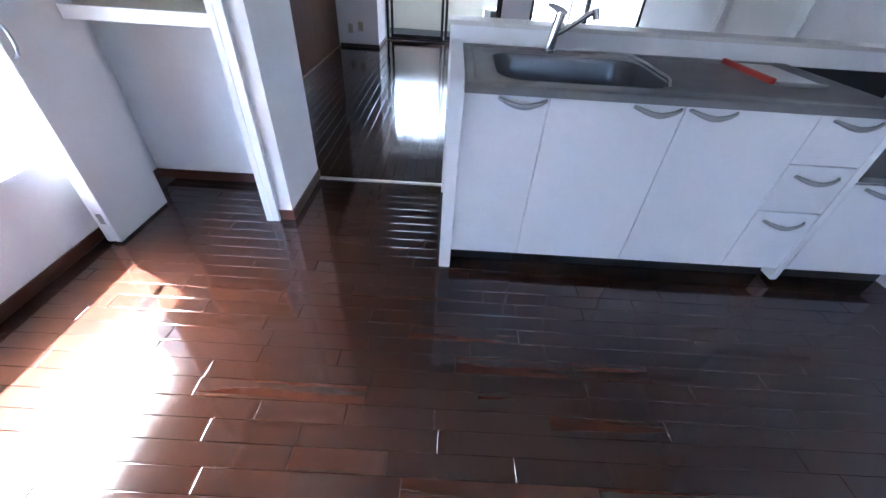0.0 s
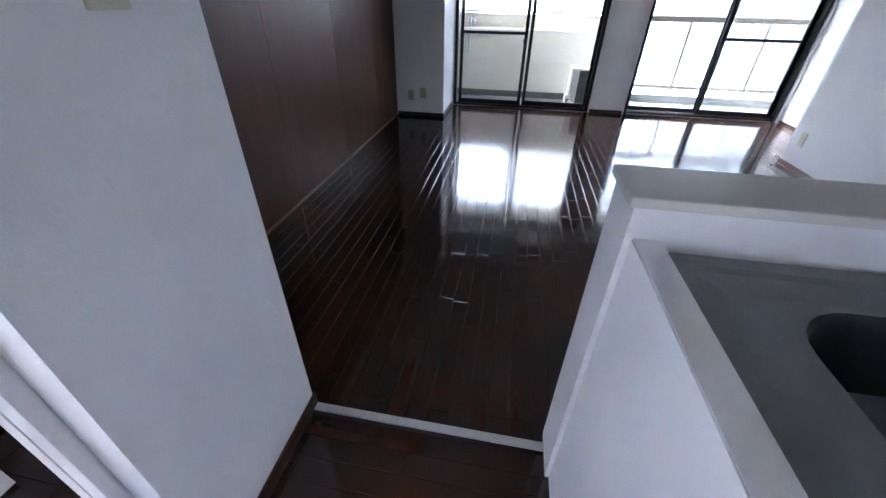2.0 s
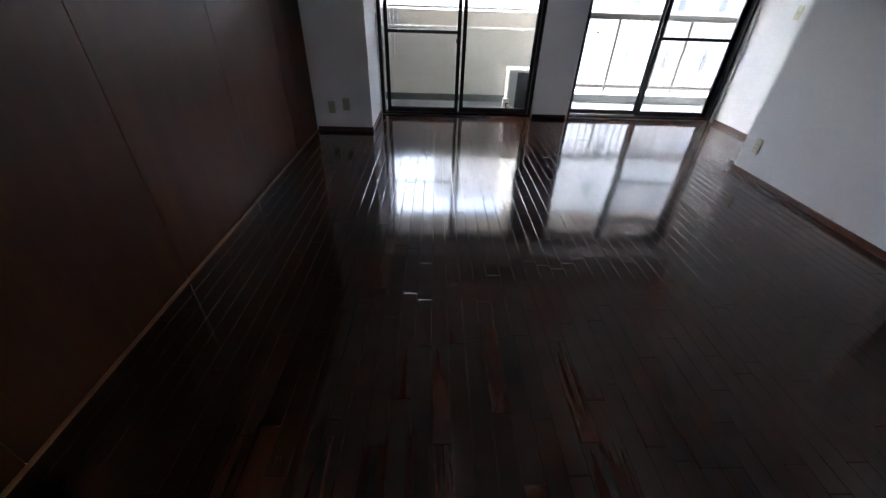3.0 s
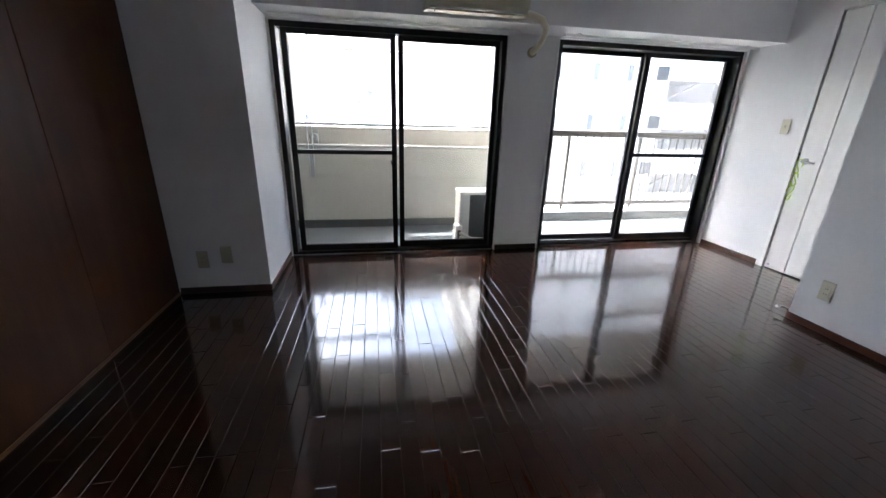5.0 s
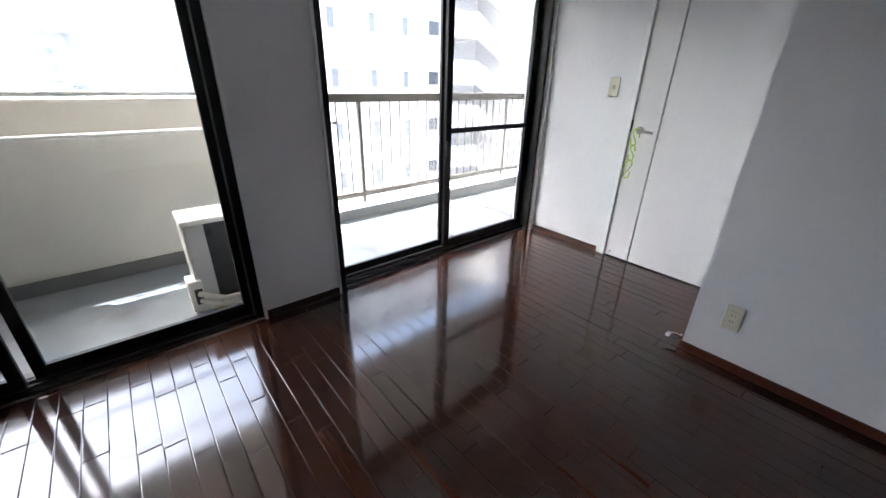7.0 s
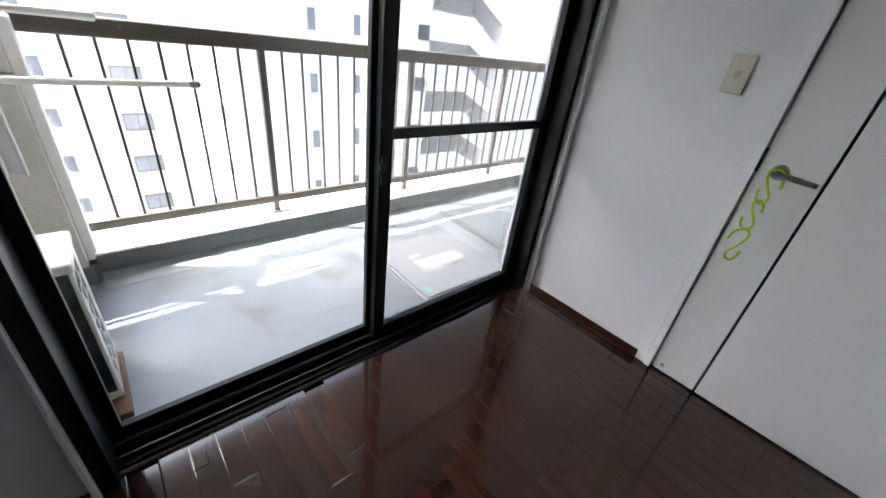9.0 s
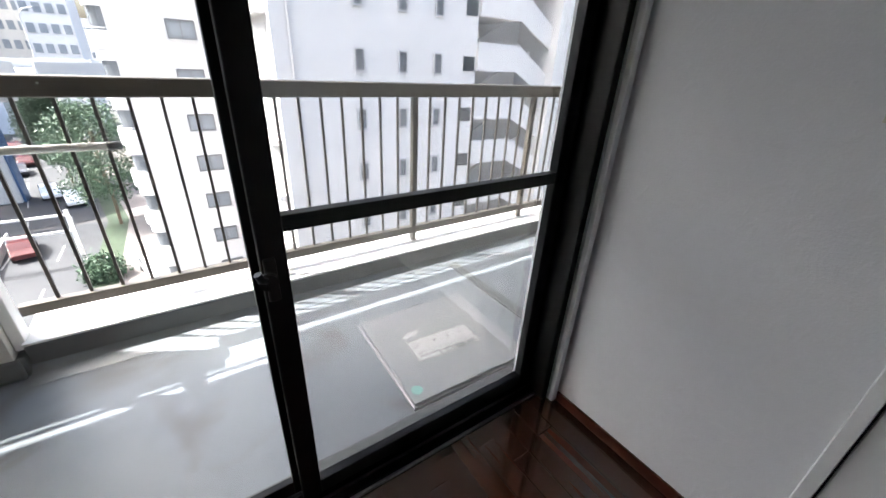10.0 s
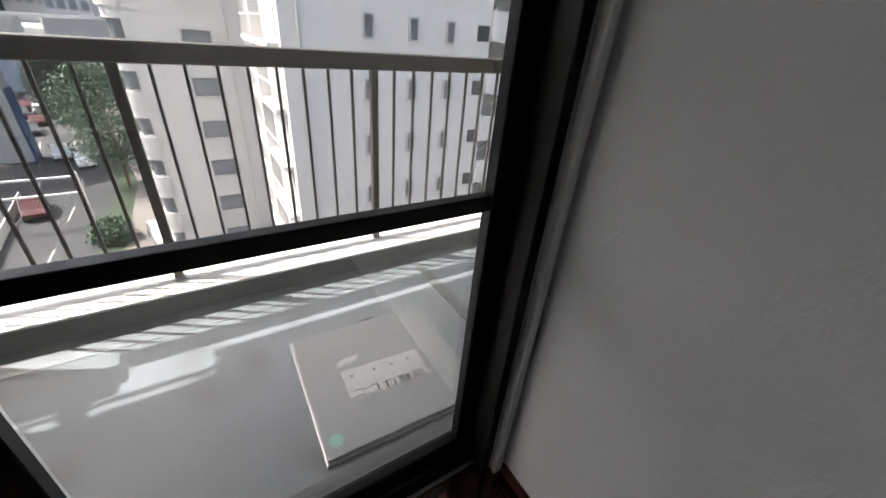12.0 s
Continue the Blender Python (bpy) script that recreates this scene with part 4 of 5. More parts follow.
rpart("coil", box(AX0 + 0.107, AX1 - 0.014, AY0 + 0.012, AY0 + 0.03, AZ0 + 0.03, AZ1 - 0.035), FINS, oc, "dark condenser coil")
for k in range(26):
    z = AZ0 + 0.045 + k * 0.0165
    rpart("coil_wire", box(AX0 + 0.109, AX1 - 0.016, AY0 + 0.006, AY0 + 0.010, z, z + 0.0025), BLACK, oc)
rpart("coil", box(AX1 - 0.030, AX1 - 0.016, AY0 + 0.03, AY1 - 0.014, AZ0 + 0.03, AZ1 - 0.035), FINS, oc, "dark condenser coil")
g = []
GY0, GY1, GZ0, GZ1 = AY0 + 0.004, AY1 - 0.002, AZ0 + 0.004, AZ1 - 0.035
g += [(AX1 - 0.012, AX1, GY0, GY0 + 0.045, GZ0, GZ1), (AX1 - 0.012, AX1, GY1 - 0.055, GY1, GZ0, GZ1), (AX1 - 0.012, AX1, GY0 + 0.045, GY1 - 0.055, GZ0, GZ0 + 0.035), (AX1 - 0.012, AX1, GY0 + 0.045, GY1 - 0.055, GZ1 - 0.03, GZ1)]
gm = (GY0 + 0.045 + GY1 - 0.055) / 2
rpart("grille_frame", boxes(g, 0.003), AC_W, oc, "aged white side panel")
rpart("grille_bar", box(AX1 - 0.011, AX1 - 0.001, gm - 0.006, gm + 0.006, GZ0 + 0.035, GZ1 - 0.03, 0.002), AC_W, oc)
for k in range(1, 7):
    z = GZ0 + 0.035 + (GZ1 - GZ0 - 0.065) * k / 7
    rpart("grille_bar", box(AX1 - 0.010, AX1 - 0.002, GY0 + 0.045, GY1 - 0.055, z - 0.005, z + 0.005, 0.001), AC_W, oc)
for k in range(5):
    rpart("vent_slot", box(AX1 - 0.001, AX1 + 0.0015, GY0 + 0.006 + 0.007 * k, GY0 + 0.009 + 0.007 * k, GZ1 - 0.075 + 0.004 * k, GZ1 - 0.05 + 0.004 * k), FINS, oc)
rpart("valve_cover", boxes([(AX0 - 0.045, AX0 + 0.03, AY0 - 0.02, AY0 + 0.10, AZ0 + 0.02, AZ0 + 0.22)], 0.010, 2), AC_W, oc, "white valve cover")
rpart("valve", boxes([(AX0 - 0.02, AX0 + 0.02, AY0 - 0.03, AY0 - 0.021, AZ0 + 0.07, AZ0 + 0.17)], 0.003), BLACK, oc, "dark valve recess")
rpart("handle_hole", box(AX0 + 0.115, AX0 + 0.14, AY0 - 0.002, AY0 + 0.002, AZ1 - 0.11, AZ1 - 0.06), BLACK, oc)
for dz, dy, r in ((0.14, 0.0, 0.017), (0.10, 0.012, 0.014)):
    rpart("insulated_pipe", tube([(AX0 + 0.0, AY0 - 0.028 - dy, AZ0 + dz), (AX0 + 0.04, AY0 - 0.055 - dy, AZ0 + dz - 0.01), (AX0 + 0.12, AY0 - 0.07 - dy, AZ0 + dz - 0.05), (AX0 + 0.25, AY0 - 0.08 - dy, AZ0 + dz - 0.055), (AX0 + 0.42, AY0 - 0.09 - dy, AZ0 + dz - 0.03), (AX0 + 0.52, AY0 - 0.15 - dy, AZ0 + dz - 0.01), (AX0 + 0.54, 7.975, AZ0 + dz + 0.03)], r, 12), HOSE, oc, "wrapped white pipe", True)
for x0, x1 in ((1.16, 1.25), (1.765, 1.868)):
    rpart("timber_block", box(x0, x1, 8.11, 8.468, BZ, AZ0 - 0.001, 0.004), WOODBLK, oc, "weathered timber block")

# escape hatch with its notice
hx, hy = 3.196, 8.055
ht = empty("escape_hatch", (hx + 0.33, hy + 0.32, BZ), "pale grey steel escape hatch cover in the balcony floor", "hatch")
ht.rotation_euler = (0, 0, radians(-1.5))


def hpart(name, bm, material, label="", smooth=False):
    return part(name, bm, material, ht, label, smooth)


hpart("rim", box(-0.335, 0.335, -0.325, 0.325, 0.0, 0.018, 0.004), SATIN, "grey metal rim")
hpart("cover", box(-0.326, 0.326, -0.316, 0.316, 0.019, 0.034, 0.004), HATCH)
hpart("finger_latch", box(0.0, 0.075, 0.318, 0.332, 0.019, 0.030, 0.002), BLACK, "small dark latch")
hpart("round_sticker", disc((-0.283, -0.255, 0.0352), (0, 0, 1), 0.026, 0.001), MINT, "mint green round sticker")
nt = empty("escape_notice", (0, 0, 0), "weathered white notice with grey Japanese lettering on the hatch", "notice")
NT = Matrix.Translation((3.518, 8.333, BZ + 0.0345)) @ Matrix.Rotation(radians(176), 4, "Z")
nt.matrix_world = NT
part("sheet", box(-0.18, 0.18, -0.083, 0.083, 0, 0.0012), STICKER, nt)
part("border", boxes([(-0.178, 0.178, -0.081, -0.078, 0.0012, 0.0017), (-0.178, 0.178, 0.078, 0.081, 0.0012, 0.0017), (-0.178, -0.175, -0.078, 0.078, 0.0012, 0.0017), (0.175, 0.178, -0.078, 0.078, 0.0012, 0.0017)]), mat("grey border ink", (0.16, 0.16, 0.16), 0.6), nt, "thin grey border line")
for x0, x1, y0, y1 in ((-0.165, -0.095, -0.055, 0.012), (-0.08, -0.03, -0.055, 0.012), (-0.015, 0.07, -0.055, 0.012), (0.085, 0.165, -0.055, 0.012)):
    part("pictogram", boxes([(x0, x1, y0, y0 + 0.002, 0.0012, 0.0018), (x0, x1, y1 - 0.002, y1, 0.0012, 0.0018), (x0, x0 + 0.002, y0, y1, 0.0012, 0.0018), (x1 - 0.002, x1, y0, y1, 0.0012, 0.0018)]), mat("pale ink", (0.5, 0.5, 0.5), 0.6), nt)
    part("pictogram", disc(((x0 + x1) / 2 + 0.012, y0 + 0.02, 0.0016), (0, 0, 1), 0.007, 0.0006, 10), INK, nt)
for k in range(2):
    part("text_line", box(-0.165, 0.165, 0.014 + 0.008 * k, 0.0175 + 0.008 * k, 0.0012, 0.0017), mat("pale ink line", (0.45, 0.45, 0.45), 0.6), nt)
cu = bpy.data.curves.new("lettering", "FONT")
cu.body = "避難はしご"
cu.size, cu.align_x, cu.align_y, cu.extrude = 0.050, "CENTER", "CENTER", 0.0004
lt = new("lettering", cu)
lt.data.materials.append(INK)
bpy.context.view_layer.update()
me = bpy.data.meshes.new_from_object(lt.evaluated_get(bpy.context.evaluated_depsgraph_get()))
bpy.data.objects.remove(lt)
lo = new("lettering", me)
lo.parent = nt
lo.location = (0, 0.056, 0.0016)
lo.scale = (1.32, 0.95, 1)
wb = finish("white_sticker", prism([(3.345, 8.452), (3.352, 8.472), (3.372, 8.486), (3.402, 8.490), (3.425, 8.483), (3.436, 8.492), (3.447, 8.482), (3.440, 8.466), (3.420, 8.458), (3.412, 8.448), (3.400, 8.456), (3.375, 8.455), (3.366, 8.446)], "z", BZ + 0.0345, BZ + 0.0358), STICKER)
tagged(wb, "torn white sticker on the hatch cover", "sticker")

# ---- outside ----
GZ = -15.6
structure("ground", box(-700, 700, -500, 1500, GZ - 1, GZ), TOWN, "street level ground far below", "ground")
structure("street_block", box(-1.30, 40, -30, 7.85, GZ - 0.5, -0.36), FACADE2, "lower storeys of the own building", "building")


def oriented(x0, y0, x1, y1, w, z0, z1, name, material, label, category):
    """A long strip between two plan points."""
    d = Vector((x1 - x0, y1 - y0, 0))
    n = Vector((-d.y, d.x, 0)).normalized() * w / 2
    a, b = Vector((x0, y0, 0)), Vector((x1, y1, 0))
    pts = [(p.x, p.y) for p in (a + n, a - n, b - n, b + n)]
    return structure(name, prism(pts, "z", z0, z1), material, label, category)


nb = empty("neighbour_building", (-22, -6, GZ), "grey rendered building beside the kitchen window", "building")
rpart("wall", box(-30, -13, -22, 5, GZ, 8.0), FACADE2, nb)
rpart("roof_parapet", box(-30.2, -12.8, -22.2, 5.2, 8.0, 8.5), FACADE2, nb)
structure("car_park", box(-80, -24.8, 20, 112, GZ, GZ + 0.015), ASPHALT, "asphalt lot beside the road", "car park")


ROAD = [(-15.1, 14), (-15.2, 58), (-24.5, 110), (-40, 190)]
for (x0, y0), (x1, y1) in zip(ROAD, ROAD[1:]):
    oriented(x0, y0, x1, y1, 19.2, GZ, GZ + 0.02, "road", ASPHALT, "wide asphalt road with lane lines", "road")
    oriented(x0 + 10.5, y0, x1 + 10.5, y1, 1.8, GZ, GZ + 0.12, "verge", GRASS, "grass verge beside the road", "verge")
    oriented(x0 + 13.9, y0, x1 + 13.9, y1, 5.0, GZ, GZ + 0.13, "pavement", PAVING, "pinkish paved footway beside the verge", "pavement")
    n = int((y1 - y0) / 8)
    for k in range(n):
        for off in (-3.4, 0.0, 3.4, 6.8):
            u, v = k / n, (k + 0.4) / n
            xa, ya, xb, yb = x0 + (x1 - x0) * u + off, y0 + (y1 - y0) * u, x0 + (x1 - x0) * v + off, y0 + (y1 - y0) * v
            structure("lane_line", prism([(xa - 0.07, ya), (xa + 0.07, ya), (xb + 0.07, yb), (xb - 0.07, yb)], "z", GZ + 0.021, GZ + 0.03), LINE, "white painted lane dash", "road marking")


FL = 2.9
# block A, further back
fa = empty("apartment_building", (3.7, 44, GZ), "tall white apartment building with small windows", "building")
AX = 0.35
rpart("wall", box(AX, 7.5, 40.2, 52, GZ, 17), FACADE, fa)
for k in range(-5, 5):
    z = -0.40 + FL * k
    if z < 15:
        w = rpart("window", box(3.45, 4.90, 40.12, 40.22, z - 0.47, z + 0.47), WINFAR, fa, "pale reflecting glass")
        rpart("frame", boxes([(3.36, 4.99, 40.04, 40.2, z + 0.47, z + 0.57), (3.36, 4.99, 40.04, 40.2, z - 0.57, z - 0.47), (3.36, 3.45, 40.04, 40.2, z - 0.47, z + 0.47), (4.90, 4.99, 40.04, 40.2, z - 0.47, z + 0.47), (4.14, 4.21, 40.06, 40.2, z - 0.47, z + 0.47)]), SASH_D, w, "dark window frame")
        rpart("sill", box(3.30, 5.05, 40.00, 40.2, z - 0.64, z - 0.571), FACADE2, w)
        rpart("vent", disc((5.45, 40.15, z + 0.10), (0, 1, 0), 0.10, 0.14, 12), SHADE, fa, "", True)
        rpart("floor_band", box(AX, 7.5, 40.17, 40.21, z - 1.50, z - 1.46), FACADE2, fa)
        # rounded corner balcony
        o = [(AX + 1.1 * math.cos(math.radians(a)), 41.0 + 1.0 * math.sin(math.radians(a))) for a in range(90, 271, 15)]
        b = rpart("balcony", prism(o + [(AX + 0.1, 40.0), (AX + 0.1, 42.0)], "z", z - 1.35, z - 0.35), FACADE, fa, "rounded white balcony")
        rpart("balcony_window", prism([(AX + 0.78 * math.cos(math.radians(a)), 41.0 + 0.85 * math.sin(math.radians(a))) for a in range(90, 271, 15)], "z", z - 0.35, z + 0.90), WINMID, fa, "curved grey balcony glazing")
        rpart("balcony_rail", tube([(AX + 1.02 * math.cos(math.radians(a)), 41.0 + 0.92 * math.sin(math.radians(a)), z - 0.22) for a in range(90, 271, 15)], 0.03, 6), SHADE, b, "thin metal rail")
        rpart("balcony_slab", prism([(AX + 0.95 * math.cos(math.radians(a)), 41.0 + 0.9 * math.sin(math.radians(a))) for a in range(90, 271, 15)], "z", z + 0.90, z + 1.54), FACADE, fa)
rpart("down_pipe", tube([(6.0, 40.1, GZ), (6.0, 40.1, 17)], 0.06, 8), FACADE2, fa)

# block B, nearer wing
fb = empty("apartment_building", (13.0, 31, GZ), "white rendered apartment wing with small windows and outside stair", "building")
rpart("wall", box(6.95, 18.7, 27.4, 40.1, GZ, 17), FACADE, fb)
for k in range(-6, 6):
    z = 1.26 + FL * k
    for x in (11.1, 13.6, 15.88):
        w = rpart("window", box(x - 0.21, x + 0.21, 27.33, 27.42, z - 0.47, z + 0.47), WINMID, fb, "grey glass")
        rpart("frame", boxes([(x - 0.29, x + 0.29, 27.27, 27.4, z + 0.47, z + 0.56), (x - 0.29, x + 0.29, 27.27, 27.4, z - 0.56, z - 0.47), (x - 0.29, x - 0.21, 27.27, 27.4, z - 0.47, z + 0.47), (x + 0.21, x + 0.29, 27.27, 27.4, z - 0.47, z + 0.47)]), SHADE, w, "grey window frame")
    rpart("window", box(17.75, 18.55, 27.34, 27.42, z - 0.30, z + 0.50), WINDARK, fb, "dark glass")
    for dx in (12.4, 12.9):
        rpart("vent", disc((dx + 1.9, 27.36, z + 0.75), (0, 1, 0), 0.07, 0.12, 12), FACADE2, fb, "", True)
    rpart("floor_band", box(6.95, 18.7, 27.385, 27.405, z + 1.30, z + 1.325), FACADE2, fb)
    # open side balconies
    # flat grey panels: the shade of the side balcony recesses put into colour
    rpart("recess_shade", boxes([(6.91, 6.96, 28.2, 31.8, z - 1.0, z + 1.35)]), SHADE, fb)
    rpart("recess_shade", boxes([(6.91, 6.96, 32.4, 36.2, z - 1.0, z + 1.35)]), SHADE, fb)
    rpart("balcony_slab", box(6.42, 6.95, 27.9, 36.5, z - 1.25, z - 1.0), FACADE, fb)
    for j in range(12):
        rpart("baluster", box(6.44, 6.48, 28.0 + 0.7 * j, 28.06 + 0.7 * j, z - 1.0, z + 0.05), FACADE, fb)
    rpart("balcony_rail", box(6.43, 6.50, 27.9, 36.5, z + 0.05, z + 0.12), FACADE, fb)
    rpart("balcony_post", box(6.42, 6.95, 32.0, 32.25, z - 1.0, z + 1.65), FACADE, fb)
rpart("down_pipe", tube([(7.75, 27.30, GZ), (7.75, 27.30, 17)], 0.07, 10), FACADE2, fb)
# outside stair
rpart("stair_core", box(18.72, 24.9, 30.4, 40, GZ, 17), FACADE2, fb)
rpart("stair_wall", box(24.9, 34.0, 26.6, 40, GZ, 17), FACADE, fb)
for k in range(-6, 6):
    z = 1.26 + FL * k
    rpart("landing_wall", box(18.72, 21.7, 27.2, 27.4, z - 0.25, z + 1.30), FACADE, fb)
    rpart("landing", box(18.75, 21.7, 27.4, 30.4, z - 0.28, z - 0.10), FACADE2, fb)
    rpart("flight_wall", prism([(21.7, z - 0.25), (21.7, z + 1.30), (22.0, z + 1.30), (24.88, z - 0.35), (24.88, z - 1.70), (22.0, z - 0.25)], "y", 27.2, 27.4), FACADE, fb)
    rpart("flight_wall", prism([(20.1, z - 1.5), (20.1, z - 1.3), (24.88, z + 1.15), (24.88, z + 0.9)], "y", 29.0, 29.2), FACADE2, fb)
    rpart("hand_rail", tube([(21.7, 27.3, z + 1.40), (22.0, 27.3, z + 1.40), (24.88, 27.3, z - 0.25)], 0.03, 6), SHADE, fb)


# far town
def far_block(x, y, w, d, top, wall, rows, cols, label, glass=None):
    root = empty("office_building", (x, y, GZ), label, "building", "distant buildings")
    rpart("wall", box(x - w / 2, x + w / 2, y, y + d, GZ, top), wall, root)
    rpart("roof_parapet", box(x - w / 2 - 0.2, x + w / 2 + 0.2, y - 0.2, y + d + 0.2, top, top + 0.8), FACADE2, root)
    cw = w / cols
    for r in range(rows):
        z = top - 2.2 - 3.4 * r
        for c in range(cols):
            xx = x - w / 2 + cw * (c + 0.5)
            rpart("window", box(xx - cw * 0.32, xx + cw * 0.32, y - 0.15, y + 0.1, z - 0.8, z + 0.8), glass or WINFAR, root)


far_block(-13.5, 118, 7, 14, 13, FACADE, 5, 4, "white office block far beyond the road")
far_block(-21, 126, 6.5, 14, 10, FACADE3, 5, 4, "beige office block far beyond the road")
far_block(-28.5, 122, 7, 14, 15, FACADE4, 6, 5, "blue-grey office block far beyond the road")
far_block(-37.5, 115, 9, 14, 9, FACADE, 5, 5, "white office block with square windows")
far_block(-50, 112, 13, 16, 6.5, FACADE, 4, 9, "long white low office block")
far_block(-66, 108, 15, 16, 12, FACADE2, 5, 7, "grey glass office block")
far_block(-84, 100, 16, 16, 10, FACADE, 5, 8, "white office block behind the highway")
far_block(-6.0, 135, 6, 14, 18, FACADE, 7, 3, "tall white block far beyond the road")
far_block(-104, 92, 18, 16, 14, FACADE3, 6, 8, "beige office block behind the highway")

# added backdrop, brightens the dark horizon in the gaps between the far blocks
far_block(-55, 175, 190, 14, 8, FACADE, 3, 38, "long pale backdrop block added behind the distant buildings")

# elevated highway
HW = [(-99, 42), (-57, 52.5), (-30, 61.7), (-13.2, 72.5), (-0.8, 88), (6.8, 109.5)]
for (x0, y0), (x1, y1) in zip(HW, HW[1:]):
    oriented(x0, y0, x1, y1, 11.6, -2.35, -1.58, "highway_deck", HWY, "concrete deck of the elevated highway", "highway")
    oriented(x0, y0, x1, y1, 8.5, -3.6, -2.35, "highway_girder", HWY_G, "dark green girder under the highway", "highway")
    d = Vector((x1 - x0, y1 - y0, 0)).normalized()
    n = Vector((d.y, -d.x, 0)) * 5.7
    oriented(x0 + n.x, y0 + n.y, x1 + n.x, y1 + n.y, 0.25, -2.35, -0.5, "highway_parapet", HWY, "pale parapet of the elevated highway", "highway")
    n = -n
    oriented(x0 + n.x, y0 + n.y, x1 + n.x, y1 + n.y, 0.25, -1.58, -0.5, "highway_parapet", HWY, "pale parapet of the elevated highway", "highway")
for x, y in ((-47, 55.2), (-30, 61), (-15.6, 70.2)):
    pr = empty("highway_pier", (x, y, GZ), "broad concrete highway pier with blue side plate", "pillar", "highway piers")
    rpart("shaft", box(x - 1.5, x + 1.5, y - 1.3, y + 1.3, GZ, -4.6, 0.15), HWY, pr)
    rpart("side_plate", box(x + 1.5, x + 1.75, y - 1.0, y + 1.0, GZ, GZ + 8.0, 0.05), BLUE, pr, "blue painted side plate")
    rpart("cross_head", box(x - 4.2, x + 4.2, y - 1.0, y + 1.0, -4.6, -3.6, 0.2), HWY, pr)
for x, y in ((-22.4, 58), (-8.5, 69.4), (-45.5, 48.6)):
    lp = empty("street_lamp", (x, y, -1.6), "slim grey highway lamp post", "lamp post", "highway lamps")
    rpart("post", tube([(x, y, -2.0), (x, y, 3.7), (x + 0.3, y + 0.15, 4.4), (x + 1.2, y + 0.5, 4.7)], 0.07, 8), HWY, lp, "", True)
gt = empty("road_gantry", (-6.4, 48.2, GZ), "white steel gantry with two beams beside the road", "gantry")
rpart("post", tube([(-6.4, 48.2, GZ), (-6.4, 48.2, -10.9)], 0.16, 10), FACADE2, gt, "", True)
for z in (-11.3, -12.7):
    rpart("beam", box(-14.6, -6.4, 48.1, 48.3, z - 0.09, z + 0.09, 0.02), FACADE2, gt)
rpart("post", tube([(-14.5, 48.2, GZ), (-14.5, 48.2, -11.2)], 0.14, 10), FACADE2, gt, "", True)
oriented(-20.5, 50, -16.6, 64, 0.3, GZ, GZ + 1.1, "road_barrier", HWY, "pale concrete barrier along the road", "barrier")
oriented(-11.2, 40, -12.6, 56, 0.12, GZ, GZ + 0.9, "road_barrier", FACADE2, "white guard rail along the road", "barrier")


# cars
def car(x, y, ang, col, label):
    c = new("car")
    c.matrix_world = Matrix.Translation((x, y, GZ + 0.03)) @ Matrix.Rotation(radians(ang), 4, "Z")
    tagged(c, label, "car", "cars on the road")
    o = [(-2.1, 0.35), (-2.15, 0.75), (-1.2, 0.95), (-0.6, 1.42), (1.1, 1.45), (1.8, 1.0), (2.1, 0.95), (2.15, 0.4)]
    bm = prism([(u, v) for u, v in o], "y", -0.85, 0.85)
    bmesh.ops.bevel(bm, geom=list(bm.edges), offset=0.07, segments=2, affect="EDGES")
    part("body", bm, col, c)
    part("window_band", prism([(-0.98, 1.0), (-0.52, 1.36), (1.02, 1.39), (1.5, 1.02)], "y", -0.87, 0.87), WINDARK, c, "dark glass")
    for u in (-1.35, 1.35):
        for v in (-0.8, 0.8):
            part("wheel", disc((u, v, 0.32), (0, 1, 0), 0.32, 0.2, 16), BLACK, c)


CARW = mat("white car paint", (0.7, 0.7, 0.7), 0.2, var=0.02)
CARR = mat("red car paint", (0.055, 0.012, 0.012), 0.2, var=0.02)
CARS = mat("silver car paint", (0.4, 0.41, 0.43), 0.2, var=0.02)
for x, y, m, l in ((-11.9, 70.5, CARW, "white van on the road"), (-9.2, 66.5, CARW, "white estate car on the road"), (-10.8, 52, CARR, "dark red car on the road"), (-21, 84, CARW, "white car on the road"), (-24, 95, CARS, "silver car on the road"), (-19.0, 99, CARS, "silver car on the road"), (-30, 104, CARW, "white car on the road"), (-25.5, 72, CARW, "white car on the road"), (-20, 60, CARS, "grey car on the road"), (-1.2, 42.6, CARS, "silver car parked beside the pavement")):
    car(x, y, 103, m, l)
CARD = mat("dark car paint", (0.03, 0.032, 0.04), 0.2, var=0.02)
for k in range(14):
    car(-17.2 - 2.6 * (k % 2) - 0.45 * (k // 2), 84 + 6.2 * (k // 2), 103, (CARD, CARS, CARR, CARW, CARD)[k % 5], ("dark car in the queue", "silver car in the queue", "dark red car in the queue", "white car in the queue", "black car in the queue")[k % 5])
for k in range(7):
    car(-27.5 - 5.2 * (k % 4), 58 + 9 * (k // 4) + 2.0 * (k % 2), 95, (CARS, CARD, CARW)[k % 3], ("grey car in the lot", "dark car in the lot", "white car in the lot")[k % 3])
car(-13.6, 45.0, 100, CARW, "white car at the road edge")


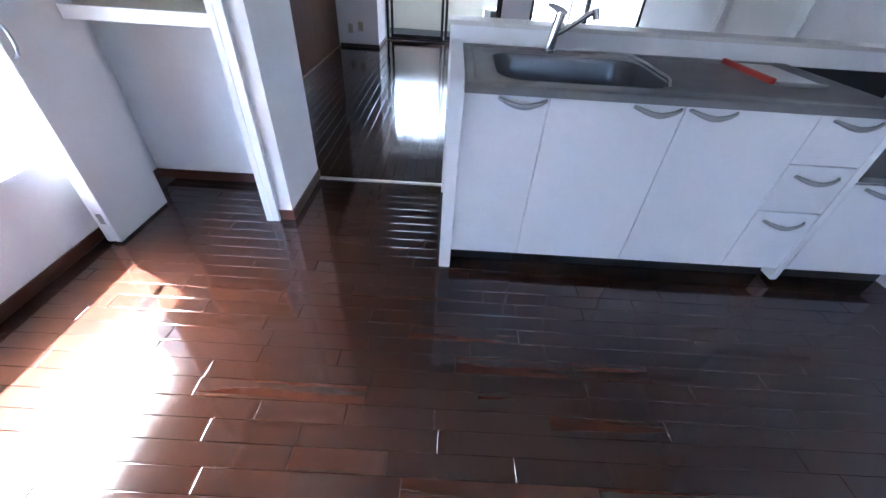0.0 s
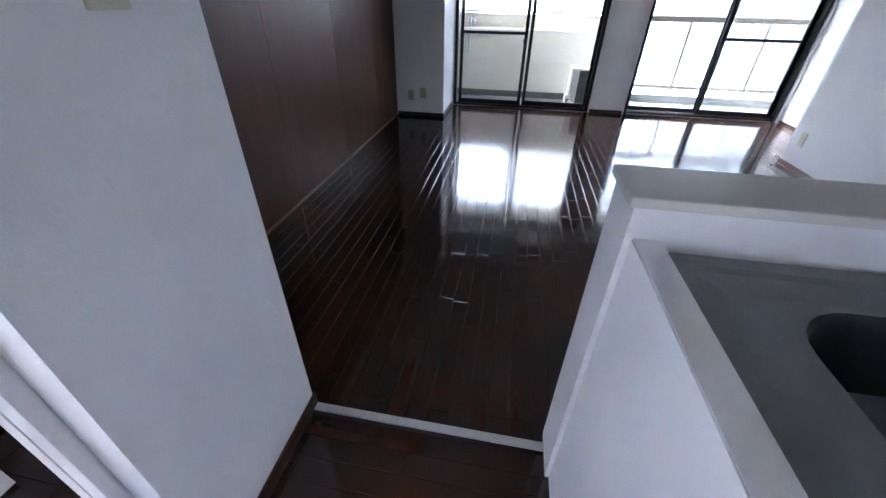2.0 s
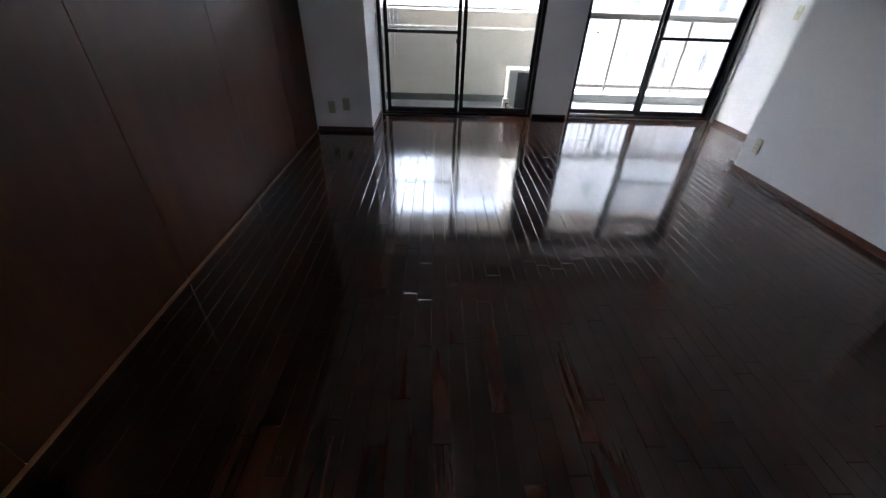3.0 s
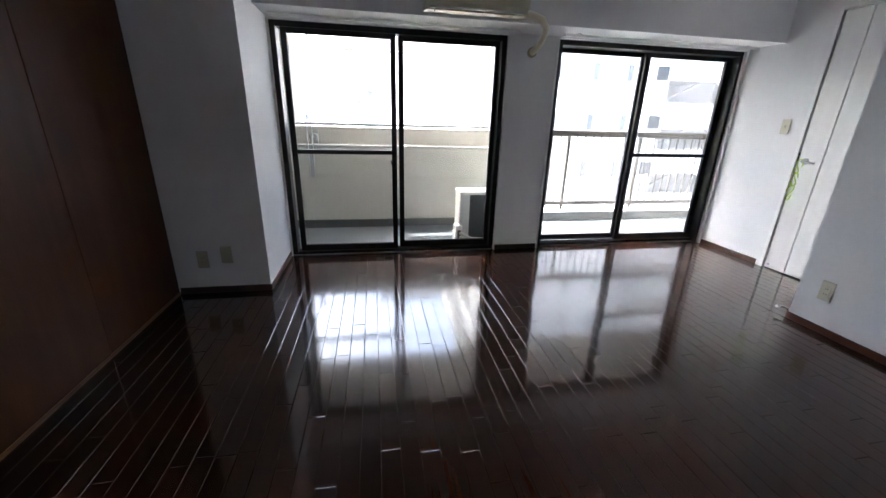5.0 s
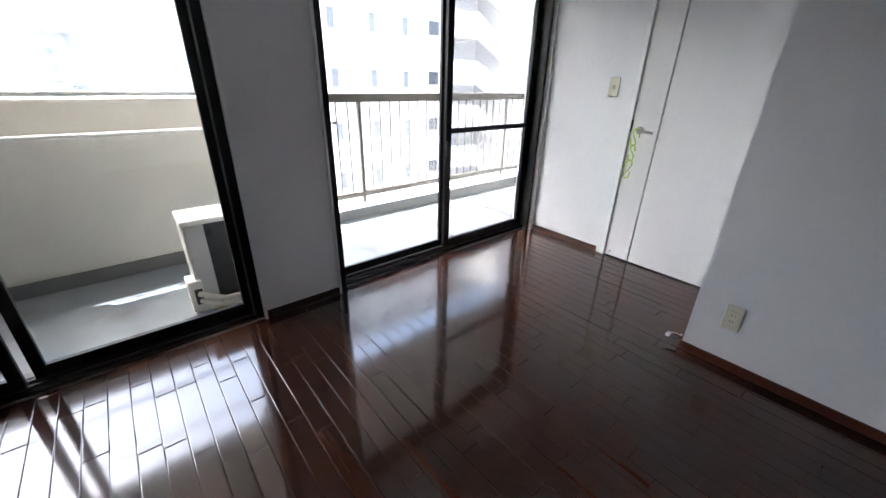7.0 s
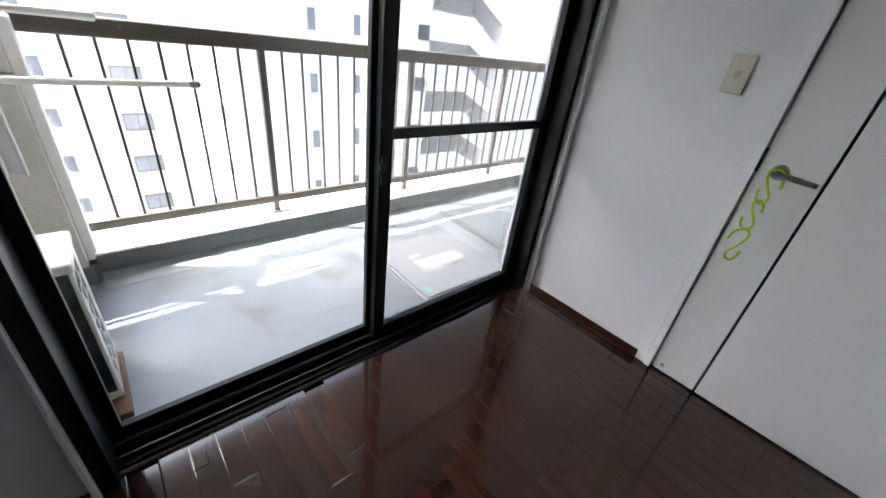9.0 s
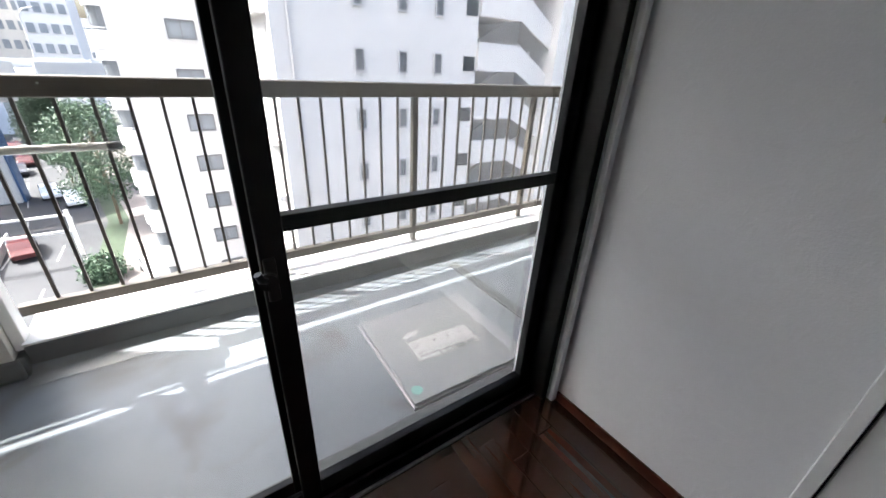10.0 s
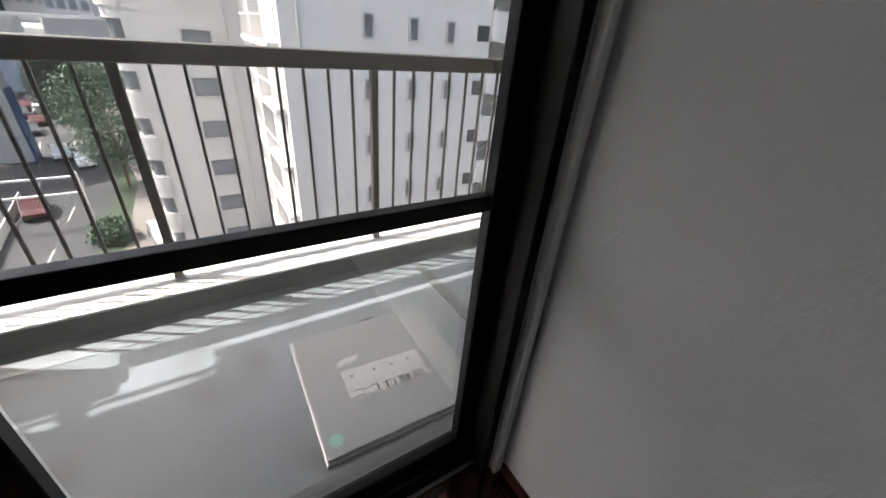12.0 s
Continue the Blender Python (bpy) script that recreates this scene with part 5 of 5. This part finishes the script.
# street trees
def tree(x, y, h, r, seed, label):
    rs = random.Random(seed)
    t = empty("street_tree", (x, y, GZ), label, "tree", "street trees")
    bm = tube([(x, y, GZ), (x + 0.1, y, GZ + h * 0.25), (x - 0.05, y + 0.1, GZ + h * 0.5), (x + 0.1, y, GZ + h * 0.8)], 0.16, 8)
    for k in range(9):
        a = k * 2.4
        z = GZ + h * (0.3 + 0.055 * k)
        L = r * (0.85 - 0.05 * k)
        tube([(x, y, z), (x + 0.5 * L * math.cos(a), y + 0.5 * L * math.sin(a), z + 0.5), (x + L * math.cos(a), y + L * math.sin(a), z + 1.0)], 0.05, 6, bm)
    rpart("trunk", bm, BARK, t, "", True)
    verts, faces = [], []
    for c in range(300):
        a, u = rs.uniform(0, 6.283), rs.uniform(0, 1)
        zz = GZ + h * (0.28 + 0.72 * u)
        rr = r * (0.45 + 0.75 * math.sin(math.pi * min(1, 0.18 + 0.80 * u))) * math.sqrt(rs.uniform(0.15, 1)) * rs.uniform(0.8, 1.1)
        cx, cy = x + rr * math.cos(a), y + rr * math.sin(a)
        for q in range(42):
            p = Vector((cx + rs.gauss(0, 0.42), cy + rs.gauss(0, 0.42), zz + rs.gauss(0, 0.36)))
            s = rs.uniform(0.09, 0.17)
            e1 = Vector((rs.gauss(0, 1), rs.gauss(0, 1), rs.gauss(0, 1))).normalized()
            e2 = e1.cross(Vector((rs.gauss(0, 1), rs.gauss(0, 1), rs.gauss(0, 1)))).normalized()
            n = len(verts)
            verts += [p - e1 * s, p + e2 * s * 0.5, p + e1 * s, p - e2 * s * 0.5]
            faces.append((n, n + 1, n + 2, n + 3))
    me = bpy.data.meshes.new("crown")
    me.from_pydata(verts, [], faces)
    me.materials.append(LEAF)
    ob = new("crown", me)
    ob.parent = t
    ob.matrix_parent_inverse = Matrix.Translation(-t.location)


tree(-4.4, 56.5, 12.0, 3.2, 3, "tall green street tree beside the pavement")
tree(-10.6, 76, 10.5, 2.8, 4, "green street tree beside the road")
tree(-14.6, 93, 10.5, 2.8, 5, "green street tree far down the road")
tree(-4.6, 43.8, 1.3, 0.55, 6, "small yellow-green shrub beside the pavement")

# ---- floor boards, last ----
W = 0.0735
LENGTHS = (0.30, 0.40, 0.45, 0.60, 0.75)
_board = {}


def board_mesh(length, along):
    key = (round(length, 4), along)
    if key not in _board:
        low, hl, hw = -0.011, length / 2 - 0.0010, W / 2 - 0.0007
        # rounded arrises: steep at the joint, nearly flat towards the face
        rings = [(hl, hw, low), (hl, hw, -0.0010), (hl - 0.0008, hw - 0.0004, -0.0004), (hl - 0.0030, hw - 0.0024, 0.0)]
        v, f = [], []
        for a, b, z in rings:
            v += [(a, b, z), (-a, b, z), (-a, -b, z), (a, -b, z)]
        for r in (0, 4, 8):
            for k in range(4):
                f.append((r + k, r + (k + 1) % 4, r + 4 + (k + 1) % 4, r + 4 + k))
        f.append((12, 13, 14, 15))
        if along == "y":
            v = [(-b, a, z) for a, b, z in v]
        m = bpy.data.meshes.new("board")
        m.from_pydata(v, [], f)
        m.materials.append(PLANK[along])
        _board[key] = m
    return _board[key]


def lay(name, x0, x1, y0, y1, along, near, label, seed):
    """Strip floor over a rectangle; the boards inside the stretch 'near' are parts, the rest one mesh."""
    rs = random.Random(seed)
    root = tagged(new(name), label, "floor boards", "", "structure")
    ax0, ax1, bx0, bx1 = (x0, x1, y0, y1) if along == "x" else (y0, y1, x0, x1)
    rest_v, rest_f = [], []
    count = 0
    b = bx0 + W / 2
    while b < bx1:
        a = ax0 - rs.choice((0.0, 0.15, 0.3, 0.45)) - rs.uniform(0, 0.1)
        while a < ax1:
            L = rs.choice(LENGTHS)
            s, e = max(a, ax0), min(a + L, ax1)
            if e - s > 0.02:
                cut = e - s if abs(e - s - L) > 1e-6 else L
                c = (s + e) / 2
                p = (c, b) if along == "x" else (b, c)
                m = board_mesh(cut, along)
                # boards lie a hair out of true
                tilt, tip = rs.gauss(0, 0.0042), rs.gauss(0, 0.0007)
                rx, ry = (tilt, tip) if along == "x" else (tip, tilt)
                if count < 300 and near[0] < p[0] < near[1] and near[2] < p[1] < near[3]:
                    o = new("board", m)
                    o.location = (p[0], p[1], 0)
                    o.rotation_euler = (rx, ry, 0)
                    o.parent = root
                    count += 1
                else:
                    n = len(rest_v)
                    rest_v += [(q.co.x + p[0], q.co.y + p[1], q.co.z + rx * q.co.y - ry * q.co.x) for q in m.vertices]
                    rest_f += [tuple(i + n for i in pl.vertices) for pl in m.polygons]
            a += L
        b += W
    m = bpy.data.meshes.new("boards")
    m.from_pydata(rest_v, [], rest_f)
    m.materials.append(PLANK_J[along])
    o = new("boards", m)
    o.parent = root
    o["kind"] = "stuff"


lay("floor_living", XL, XD + 0.04, 2.992, YW + 0.040, "y", (0.2, 3.7, 5.6, 7.8), "dark brown glossy strip boards running to the window", 11)
lay("floor_kitchen", XK, XR, YB, 2.962, "x", (-1.2, 2.3, 0.9, 3.0), "dark brown glossy strip boards across the kitchen", 12)
